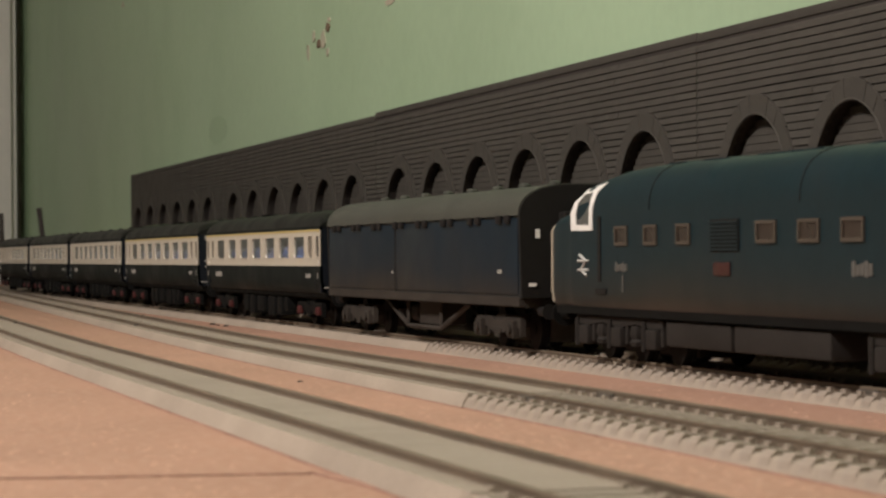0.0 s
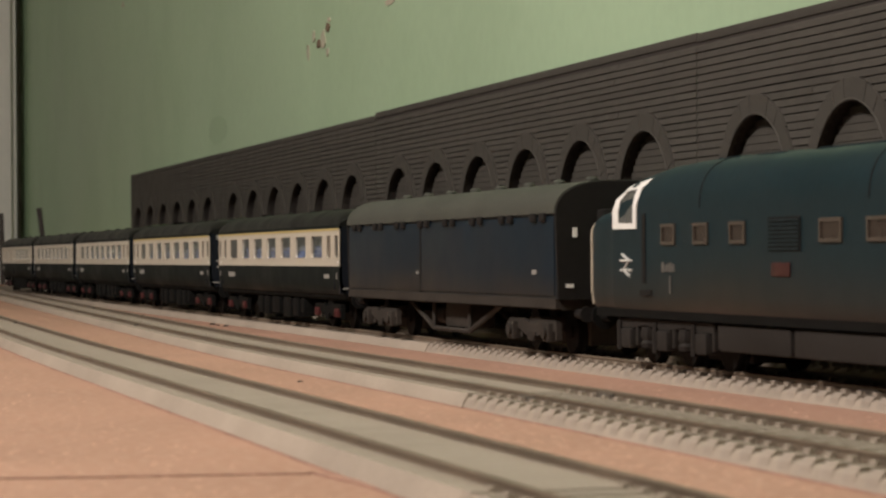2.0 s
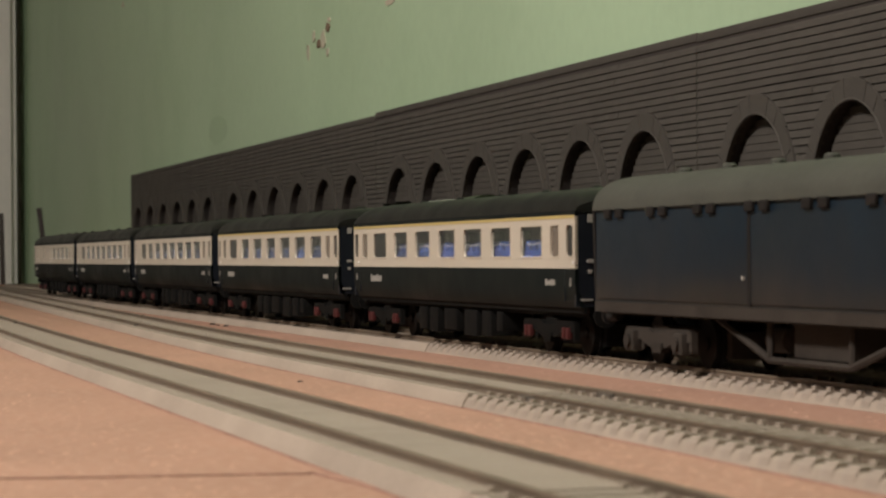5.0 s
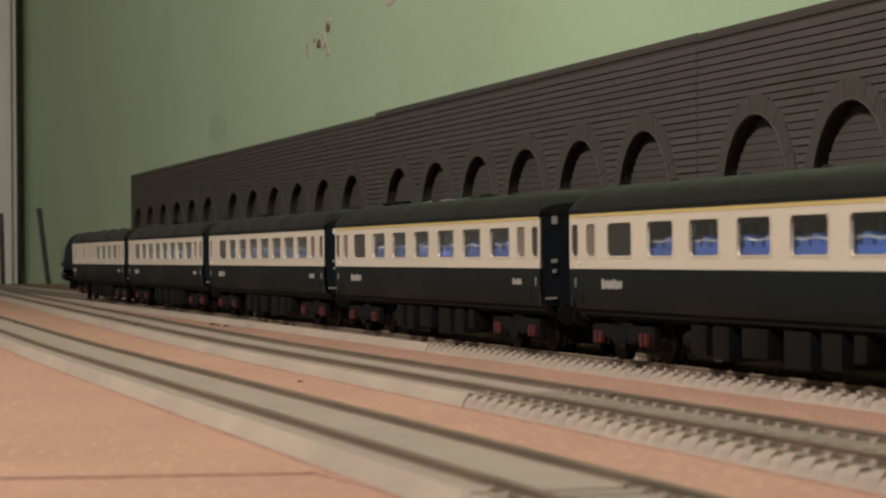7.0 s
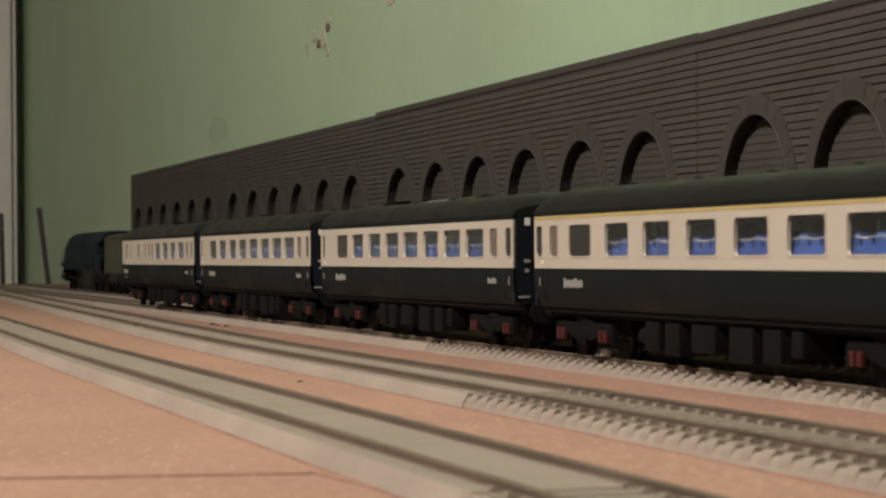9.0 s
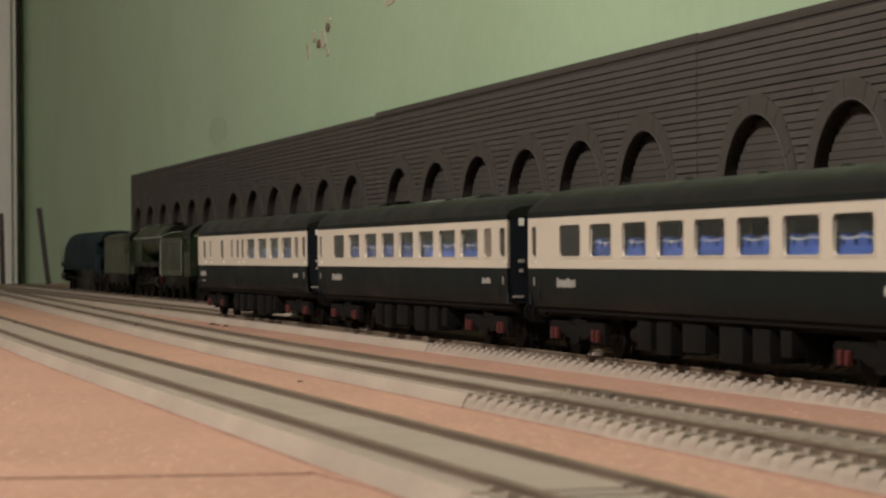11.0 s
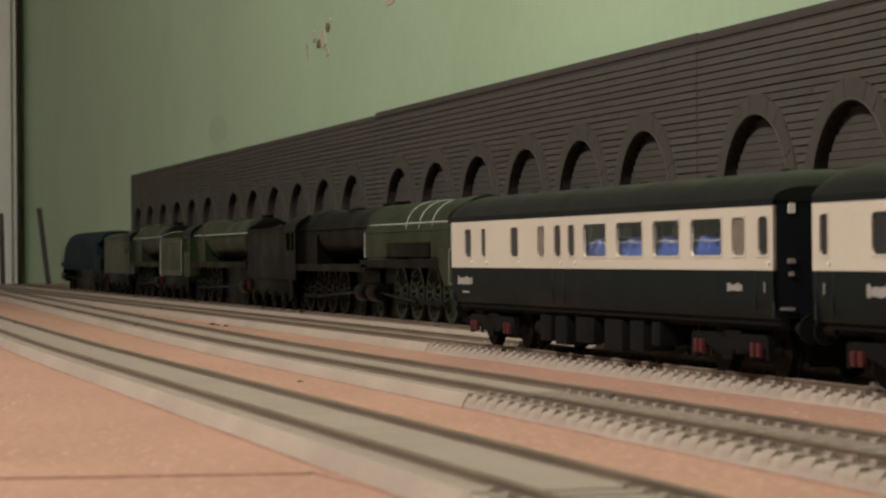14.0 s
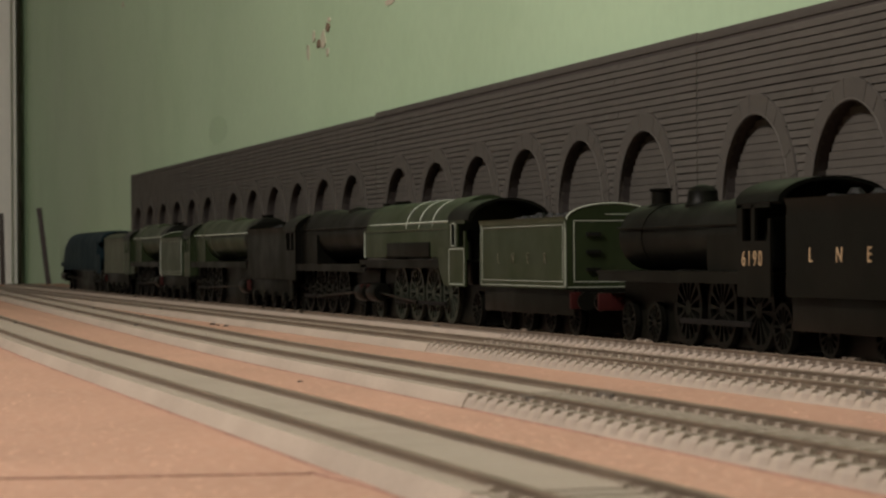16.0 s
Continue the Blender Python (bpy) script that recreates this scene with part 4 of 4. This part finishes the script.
def tender(name, label, xc, length, facing, paint, line, top=40.0, hook=BEAM):
    """A tender: tank with flared top, coal, frames and wheels."""
    t = thing(name, label, "tender", xc, YD, ZR, "tenders on the siding")
    if facing < 0:
        t.rotation_euler = (0, 0, math.pi)
    h, hw = length / 2, 16.0
    bm = bmesh.new()
    prism(bm, [(-hw, 16), (-hw, top - 5), (-hw + 0.3, top - 2.5), (-hw - 0.5, top), (-hw + 0.6, top), (-hw + 1.6, top - 3), (hw - 1.6, top - 3), (hw - 0.6, top), (hw + 0.5, top), (hw - 0.3, top - 2.5), (hw, top - 5), (hw, 16)], -h, h)
    tank = part("tank", bm, paint, t)
    # curved back plate standing over the tank
    bm = bmesh.new()
    prism(bm, [(-hw, 16)] + [(-hw * math.cos(math.pi * i / 14), top - 1 + 5.5 * math.sin(math.pi * i / 14)) for i in range(15)] + [(hw, 16)], -h - 0.6, -h + 0.8)
    back = part("back_plate", bm, paint, tank)
    for z in (22, 28, 34):
        part("back_step", boxes((-h - 1.6, -h - 0.5, 4, 9, z, z + 1.2)), BLACK, back)
    rng = random.Random(int(length * 7))
    bm = bmesh.new()
    for i in range(90):
        a, b = rng.uniform(-h + 14, h - 6), rng.uniform(-10, 10)
        s = rng.uniform(1.2, 2.6)
        turned(bm, [(-s * 0.5, s * 0.5), (0, s), (s * 0.6, s * 0.5)], (a, b, top - 2.2 + (1 - abs(b) / 12) * 3.4), "z", 6)
    tagged(part("coal_load", bm, COAL, t), kind="stuff")
    if line:
        for sgn in (-1, 1):
            ln = bmesh.new()
            lined(ln, -h + 1.6, h - 1.6, 16.7, top - 1.0, sgn * hw, 0.28)
            lined(ln, -h + 3.6, h - 3.6, 18.4, top - 2.6, sgn * hw, 0.22)
            box(ln, -h + 0.1, -h + 0.6, sgn * hw - 0.2, sgn * hw + 0.2, 17, top - 4)
            part("lining", ln, line, tank, "thin white lining")
        ln = bmesh.new()
        for a, b in ((-13.5, 13.5),):
            for q in ((a, b, 18.3, 18.6), (a, b, top - 1.6, top - 1.3), (a, a + 0.3, 18.3, top - 1.3), (b - 0.3, b, 18.3, top - 1.3), (-15.6, 15.6, 16.5, 16.8), (-12.0, 2.0, top + 0.6, top + 0.9)):
                box(ln, -h - 0.75, -h - 0.5, q[0], q[1], q[2], q[3])
        for i in range(14):
            a0, a1 = math.pi * i / 14, math.pi * (i + 1) / 14
            bar(ln, (-h - 0.6, -hw * math.cos(a0), top - 1 + 5.5 * math.sin(a0)), (-h - 0.6, -hw * math.cos(a1), top - 1 + 5.5 * math.sin(a1)), 0.3, 5)
        part("back_lining", ln, line, tank)
    part("frame", boxes((-h - 1, h + 2, -13.5, -12, 7, 16.1), (-h - 1, h + 2, 12, 13.5, 7, 16.1), (-h - 1, h, -12, 12, 12, 16.1), bevel=0.3), LBLACK, t)
    # added black block gives the shade under the tender, hiding lit board
    part("dark_underblock", boxes((-h + 4, h - 4, -6.7, 6.7, 0.6, 12), bevel=0.5), LBLACK, t)
    # shade on the red beam is put in as black; only the near end stays red
    part("buffer_beam", boxes((-h - 2.6, -h - 1, -15, 15, 9.6, 14.8), bevel=0.3), LBLACK, t, "buffer beam blackened where it lies in shade")
    for a, b in (sorted((-facing * 15.2, -facing * 11.5)),):
        part("beam_end", boxes((-h - 2.9, -h - 0.8, a, b, 9.4, 15.0), bevel=0.3), hook, t, "dull red beam end clear of the painted shade")
    for y in (-11.5, 11.5):
        b = bmesh.new()
        turned(b, [(-6, 3.2), (-5.2, 3.2), (-5.2, 1.4), (0, 1.6)], (-h - 2.6, y, 12), "x", 14)
        part("buffer", b, LBLACK, t)
    n = 4 if length > 95 else 3
    for i in range(n):
        x = -h + 12 + i * (length - 24) / (n - 1)
        spoked_pair(t, "wheel", x, 6.6)
        part("axlebox", boxes((x - 2.4, x + 2.4, -15.2, -13.4, 4.2, 9.2), bevel=0.4), LBLACK, t)
    return t


def steam_loco(label, x_rear, length, facing, paint, cab_paint, top=50.0, radius=11.5, bands=0, line=None, drivers=(12.5, 4, 26.5), plate=25.5, dome=True, streamlined=False, smoke=LBLACK, beam=BEAM, cab_len=24.0, cased=False, band_start=8.0, first_driver=26.0, cab_top=50.0, wheel_paint=None, leading=None, dome_at=0.55, skirt=0.0, outside=True):
    """A steam locomotive, cab at local x = 0, chimney forward along +x."""
    c = thing("steam_locomotive", label, "locomotive", x_rear, YD, ZR, "steam locomotives on the siding")
    if facing < 0:
        c.rotation_euler = (0, 0, math.pi)
    L = length
    zc = top - radius
    hw = 16.0
    xs = L - 30          # where the smokebox begins
    if streamlined:
        bm = bmesh.new()
        def sring(x, w, t, lo=18):
            pts = []
            n = 16
            for i in range(n + 1):
                a = math.pi * i / n
                cc, ss = math.cos(a), math.sin(a)
                pts.append((x, -w * math.copysign(abs(cc) ** 0.6, cc), t - 14 + 14 * ss ** 0.8))
            return [(x, -w, lo)] + pts + [(x, w, lo)]
        tube(bm, [sring(cab_len - 1, 15.6, top), sring(L - 60, 15.4, top), sring(L - 40, 15.2, top - 1), sring(L - 22, 15, top - 5), sring(L - 10, 14.6, top - 13), sring(L - 4, 14, top - 21)])
        part("casing", bm, paint, c, "streamlined casing")
    else:
        bm = bmesh.new()
        turned(bm, [(cab_len - 1, radius * 1.1), (cab_len + 34, radius * 1.07), (cab_len + 40, radius), (xs, radius * 0.97)], (0, 0, zc), "x", 32)
        boiler = part("boiler", bm, paint, c)
        if cased:
            # smooth casing over boiler and smokebox, cut away above the wheels
            bm = bmesh.new()
            tube(bm, [[(x, -14.2, lo), (x, -14.4, 34.0), (x, -14.0, 38.5)] + [(x, -13.6 * math.cos(math.pi * i / 16), 38.5 + (top - 38.2) * math.sin(math.pi * i / 16) ** 0.9) for i in range(1, 16)] + [(x, 14.0, 38.5), (x, 14.4, 34.0), (x, 14.2, lo)] for x, lo in ((cab_len - 0.5, 27.0), (cab_len + 34, 27.0), (L - 52, 33.0), (L - 46, 27.0), (L - 7, 27.0))])
            cs = part("casing", bm, paint, c, "smooth green boiler casing")
            for y in (-14.6, 14.6):
                part("lining", boxes((L - 7.3, L - 6.9, y - 0.3, y + 0.3, 27, 38.5)), line or paint, cs, "thin white lining")
                part("edge_line", boxes((cab_len, L - 7, y - 0.2, y + 0.2, 38.3, 38.5)), FAINT, cs, "dull boiler edge line")
                # flat black plate stands for the shade inside the casing's opening
                part("opening_shade", boxes((cab_len + 36, L - 50, y - 0.25, y + 0.25, 27.2, 33.2), bevel=0.2), LBLACK, cs)
        fb = bmesh.new()
        prism(fb, [(-radius * 1.08, plate), (-radius * 1.1, zc), (radius * 1.1, zc), (radius * 1.08, plate)], cab_len - 1, cab_len + 36)
        part("firebox", fb, paint, c)
        bm = bmesh.new()
        turned(bm, [(xs, radius * 1.0), (L - 9, radius * 1.0), (L - 8.4, radius * 0.96), (L - 8, radius * 0.85), (L - 6.5, radius * 0.5), (L - 6.2, 1.0)], (0, 0, zc), "x", 32)
        sb = part("smokebox", bm, smoke, c)
        bm = bmesh.new()
        ct = top + (1.5 if top > 46 else 5.0)
        turned(bm, [(zc, 4.6), (top - 0.6, 4.4), (top + 0.2, 3.2), (ct - 1, 3.2), (ct - 0.6, 3.8), (ct, 3.8), (ct, 2.6)], (L - 20, 0, 0), "z", 18)
        part("chimney", bm, LBLACK, c)
        if dome:
            bm = bmesh.new()
            dt = top + (1.4 if top > 46 else 5.2)
            turned(bm, [(zc, 5.4), (top - 0.8, 5.6), (top + 0.3, 4.8), (dt - 2, 4.6), (dt - 0.8, 3.6), (dt, 1.2)], (L * dome_at, 0, 0), "z", 20)
            part("dome", bm, paint, c)
        for i in range(bands):
            bm = bmesh.new()
            xb = cab_len + band_start + i * 21.5
            rb = radius * (1.1 if xb < cab_len + 36 else 1.0) + 0.25
            n = 28
            if cased:
                for i2 in range(16):
                    a0, a1 = math.pi * i2 / 16, math.pi * (i2 + 1) / 16
                    bar(bm, (xb, -13.7 * math.cos(a0), 38.5 + (top - 38.1) * math.sin(a0) ** 0.9), (xb, -13.7 * math.cos(a1), 38.5 + (top - 38.1) * math.sin(a1) ** 0.9), 0.3, 6)
                part("boiler_band", bm, line or paint, c, "thin white boiler band")
                continue
            tube(bm, [[(x, rr * math.cos(2 * math.pi * j / n), zc + rr * math.sin(2 * math.pi * j / n)) for j in range(n)] for x, rr in ((xb - 0.5, rb - 0.1), (xb - 0.5, rb), (xb + 0.5, rb), (xb + 0.5, rb - 0.1))])
            part("boiler_band", bm, line or paint, c, "thin white boiler band")
        bm = bmesh.new()
        for s in (-1, 1):
            bar(bm, (cab_len, s * radius * 1.12, zc + 3), (L - 10, s * radius * 1.06, zc + 3), 0.45, 6)
        part("handrail", bm, LINING if line else LBLACK, c)
    # running plate with valance
    part("running_plate", boxes((2, L - 2, -hw, hw, plate - 1, plate), (2, L - 4, -hw, -hw + 0.8, plate - 3.4, plate - 1), (2, L - 4, hw - 0.8, hw, plate - 3.4, plate - 1)), LBLACK if not streamlined else paint, c)
    for s in (-1, 1):
        # cab side with window
        cs = bmesh.new()
        y0, y1 = s * hw - 0.4, s * hw + 0.4
        box(cs, 0, cab_len, y0, y1, 15.6, 31)
        box(cs, cab_len - 4, cab_len, y0, y1, 31, 41)
        box(cs, cab_len - 13, cab_len - 10.5, y0, y1, 31, 41)
        box(cs, 0, 1.6, y0, y1, 31, 37)
        box(cs, 0, cab_len, y0, y1, 40, 42)
        if skirt:
            prism(cs, [(cab_len, 31), (cab_len, 15.6), (cab_len + skirt * 0.45, 16.2), (cab_len + skirt * 0.8, 21), (cab_len + skirt, 31)], y0, y1, "y")
        cab = part("cab_side", cs, cab_paint, c)
        if line:
            ln = bmesh.new()
            lined(ln, 0.8, cab_len - 0.8, 16.3, 30.4, s * (hw + 0.45), 0.4)
            lined(ln, cab_len - 10.4, cab_len - 4, 31.2, 40.4, s * (hw + 0.45), 0.4)
            part("lining", ln, line, cab)
    rf = bmesh.new()
    tube(rf, [[(x, -(hw + 0.6) * math.cos(math.pi * i / 14), 41.4 + (cab_top - 41.6) * math.sin(math.pi * i / 14)) for i in range(15)] + [(x, (hw - 0.8) * math.cos(math.pi * i / 14), 40.8 + (cab_top - 42.0) * math.sin(math.pi * i / 14)) for i in range(15)] for x in (-6, cab_len + 0.5)])
    part("cab_roof", rf, LBLACK if cab_paint is not LBLUE else cab_paint, c, "curved black cab roof")
    fr = bmesh.new()
    prism(fr, [(-hw, plate)] + [(-hw * math.cos(math.pi * i / 14), 41 + (cab_top - 41.8) * math.sin(math.pi * i / 14)) for i in range(15)] + [(hw, plate)], cab_len - 1.2, cab_len)
    part("cab_front", fr, cab_paint, c)
    # black block added for the dark between the wheels, covering lit board
    part("dark_wheel_block", boxes((4, L - 8, -6.7, 6.7, 0.6, 10), bevel=0.5), LBLACK, c)
    part("backhead", boxes((cab_len - 8, cab_len - 1.5, -9, 9, 16, 38), bevel=1.2), LBLACK, c)
    # frames, cylinders, wheels, rods
    part("main_frame", boxes((0, L - 3, -6.5, -5.5, 6, plate - 1), (0, L - 3, 5.5, 6.5, 6, plate - 1), (2, L - 4, -5.5, 5.5, 10, plate - 2)), LBLACK, c)
    dr, n, pitch = drivers
    xd = first_driver
    for i in range(n):
        spoked_pair(c, "driving_wheel", xd + i * pitch, dr, wheel_paint)
    for s in (-1, 1):
        rb = boxes((xd, xd + (n - 1) * pitch, s * 11.4 - 0.5, s * 11.4 + 0.5, dr - 4.6, dr - 3), bevel=0.2)
        part("coupling_rod", rb, WHEEL, c)
        if not outside:
            continue
        bm = bmesh.new()
        turned(bm, [(0, 3.8), (1, 4.2), (15, 4.2), (16, 3.8)], (L - 28, s * 11.6, 11.5), "x", 18)
        bar(bm, (xd + pitch * 1.5, s * 12.6, dr - 3.6), (L - 26, s * 12.6, 11.5), 0.6, 6)
        part("cylinder", bm, LBLACK, c)
    for x in leading or ((L - 14, L - 38) if L > 130 else (L - 16,)):
        spoked_pair(c, "leading_wheel", x, 6.4, wheel_paint)
    spoked_pair(c, "trailing_wheel", 9, 7.0)
    part("buffer_beam", boxes((L - 3, L - 1.4, -15.5, 15.5, 9.4, 15), bevel=0.3), beam, c, "red buffer beam")
    for y in (-11.5, 11.5):
        b = bmesh.new()
        turned(b, [(0, 1.7), (5, 1.4), (5, 3.2), (5.8, 3.2)], (L - 1.4, y, 12), "x", 14)
        part("buffer", b, LBLACK, c)
    part("cab_step", boxes((4, 12, -15.5, -14.7, 5, 15.6), (4, 12, -16.4, -14, 5, 5.8)), LBLACK, c)
    return c


def words(name, text, size, x, z, y, material, parent, flip):
    """Raised lettering on a near side, in the built-in font."""
    cu = bpy.data.curves.new(name, "FONT")
    cu.body, cu.size, cu.extrude, cu.align_x, cu.space_character = text, size * MM, 0.12 * MM, "CENTER", 1.35
    tmp = new(name, cu)
    me = bpy.data.meshes.new_from_object(tmp)
    bpy.data.objects.remove(tmp)
    me.materials.append(material)
    ob = new(name, me)
    ob.parent = parent
    ob.location = (x * MM, y * MM, z * MM)
    ob.rotation_euler = (math.pi / 2, 0, math.pi if flip else 0)
    return tagged(ob, "pale gold lettering")


room()
baseboard()
fibres()
track("railway_track", 96.6, 0.018, -3260, 1860, 17.2, "pale grey sleepered track with dark nickel rails", (-1000, -200), joints=((-1150, 1),), bed=3.0, full=-300, top_z=3.25, edge_strip=True)
track("railway_track", 157.3, 0.032, -2330, 1860, 17.6, "grey plastic sleepered track with dark nickel rails", (-1250, -280), joints=((-486, -1), (-489, 1), (-1085, -1), (-1460, 1)), bed=2.3, full=-515, top_z=3.0, edge_strip=True)
track("railway_track", YC, 0.0, -3260, 1860, 17.0, "grey sleepered running track under the train", (-1400, -380), foam_end=-440, joints=((-1428, -1), (-480, -1)), trim=1.5, full=-820, bed=2.2, swung=True)
track("railway_track", YD, 0.0, -2900, 1860, 16.8, "grey sleepered siding beneath the steam locomotives", (-1200, -480), joints=((-1010, -1),), full=-900, bed=2.3)
for i, step in enumerate((0.6, 1.0, -0.4, -0.2)):
    wall_section(-369.5 - i * 545.3, 545.0, "dark grey moulded stone retaining wall with blind arches", 20 + i, step)
wall_section(175.8, 545.0, "dark grey moulded stone retaining wall with blind arches", 31, 0.3)
# leaning strips of wood at the far end
for x, y, h, lean in ((-3230, 350, 97, 6.4), (-3240, 294, 90, 1)):
    bm = boxes((-3, 3, -3, 3, 0, h), bevel=0.6)
    ob = part("wooden_strip", bm, POST)
    ob.matrix_basis = pose(x * MM, y * MM, 0, 0, 0, 0) @ pose(0, 0, 0, lean, -2, 0)
    tagged(ob, "thin dark wooden strip leaning at the far end", "wooden strip", "wooden strips")

DIESEL = diesel(-524.5)
VAN = van(-820.3)
COACHES = [coach(-1093 - 6 * (i > 0) - 280 * i, k, l) for i, (k, l) in enumerate((
    ("first", "blue and cream first class coach with yellow stripe"),
    ("first", "blue and cream first class coach with yellow stripe"),
    ("open", "blue and cream second class coach with blue seats"),
    ("open", "blue and cream second class coach with blue seats"),
    ("brake", "blue and cream brake coach with luggage compartment at the tail")))]

# steam locomotives on the siding, nearest first
l6 = steam_loco("black steam locomotive with tall dome and gold number", -634, 150, -1, LBLACK, LBLACK, top=43.5, radius=10.5, drivers=(11.5, 3, 28), plate=22.5, cab_len=24, cab_top=48.6, dome_at=0.62, outside=False)
words("number", "6190", 5.9, 12.8, 24.2, 16.45, GOLD, l6, True)
t6 = tender("locomotive_tender", "black tender with gold letters", -560, 128, -1, LBLACK, None, 42.0)
words("letter", "L", 5.6, 47.5, 25.2, 16.1, GOLD, t6, True)
words("letter", "N", 5.6, 29.5, 25.2, 16.1, GOLD, t6, True)
words("letter", "E", 5.6, 11.5, 25.2, 16.1, GOLD, t6, True)
l5 = steam_loco("apple green steam locomotive with white boiler bands", -940, 182, -1, LGREEN, LGREEN, top=50.5, radius=12.2, bands=3, line=LINING, drivers=(12.0, 4, 27.6), plate=26, dome=False, cased=True, band_start=35, first_driver=47, wheel_paint=LWHEEL, leading=(168,), skirt=17)
t5 = tender("locomotive_tender", "apple green tender with white lining", -867, 106, -1, LGREEN, LINING, 40.5)
for text, at in (("L", 27.4), ("N", 9.3), ("E", -9.6), ("R", -29.6)):
    words("letter", text, 5.6, at, 24.6, 16.2, FAINT, t5, True)
l4 = steam_loco("black steam locomotive with red buffer beam", -1285, 180, 1, LBLACK, LBLACK, top=50.0, radius=11.8, drivers=(12, 4, 26), plate=24)
t4 = tender("locomotive_tender", "black tender with red buffer beam", -1340, 106, 1, LBLACK, None, 43)
l3 = steam_loco("green steam locomotive with dark smokebox", -1612, 216, 1, LGREEN, LGREEN, top=50.0, radius=11.8, bands=3, line=TAN, drivers=(13, 3, 30), plate=25)
t3 = tender("locomotive_tender", "green tender with pale lining", -1669, 92, 1, LGREEN, LINING, 41)
l2 = steam_loco("green steam locomotive behind others on siding", -1885, 168, 1, LGREEN, LGREEN, top=50.5, radius=11.8, bands=2, line=TAN, drivers=(13, 3, 30), plate=25)
t2 = tender("locomotive_tender", "pale olive green tender of a steam locomotive", -1950, 110, 1, TAN, None, 43)
bm = bmesh.new()
turned(bm, [(165, 2.2), (166.5, 2.8), (168, 2.2)], (0, -13, 17.5), "x", 14)
part("front_lamp", bm, WHITE, l2, "small white lamp")
l1 = steam_loco("blue streamlined steam locomotive at the far end", -2030, 280, -1, LBLUE, LBLUE, top=50.0, drivers=(13, 3, 30), plate=24, streamlined=True)


# ---- the train's run ----
RUN = [(0, 0), (0.5, 0), (1, 3), (1.5, 14), (2, 34), (2.5, 61), (3, 97), (3.5, 141.2), (4, 195), (4.2, 218.5), (4.6, 268), (5, 318.5), (5.5, 382.5), (6, 446.5), (6.5, 509.5), (7, 573.2), (7.5, 636.8), (8, 699.5), (8.5, 763.5), (9, 827.5), (9.5, 894), (10, 961.5), (10.5, 1030), (11, 1101.5), (11.5, 1174), (12, 1251), (12.5, 1333), (13, 1414.5), (13.5, 1498), (14, 1580), (14.5, 1664), (15, 1746), (15.5, 1830), (16, 1914)]


def run_at(t):
    """How far the train has gone at t seconds."""
    for (t0, d0), (t1, d1) in zip(RUN, RUN[1:]):
        if t <= t1:
            return d0 + (d1 - d0) * (t - t0) / (t1 - t0)
    return RUN[-1][1]


def motions():
    for ob in [DIESEL, VAN, *COACHES]:
        for w in ob.children:
            if w.name.startswith("wheelset"):
                x, r = w.location.x, w.location.z
                times = [0] + [i / 30 for i in range(15, 481)]
                walk(w, [(t, pose(x, 0, r, 0, math.degrees(run_at(t) * MM / r), 0)) for t in times])
    for ob in [DIESEL, VAN, *COACHES]:
        p = ob.location.copy()
        rows = []
        for t, d in RUN:
            x = p.x / MM + d
            front, back = swing(x + 92), swing(x - 92)
            rows.append((t, pose(x * MM, p.y + (front + back) / 2 * MM, p.z, 0, 0, math.degrees(math.atan2(front - back, 184)))))
        walk(ob, rows)


motions()
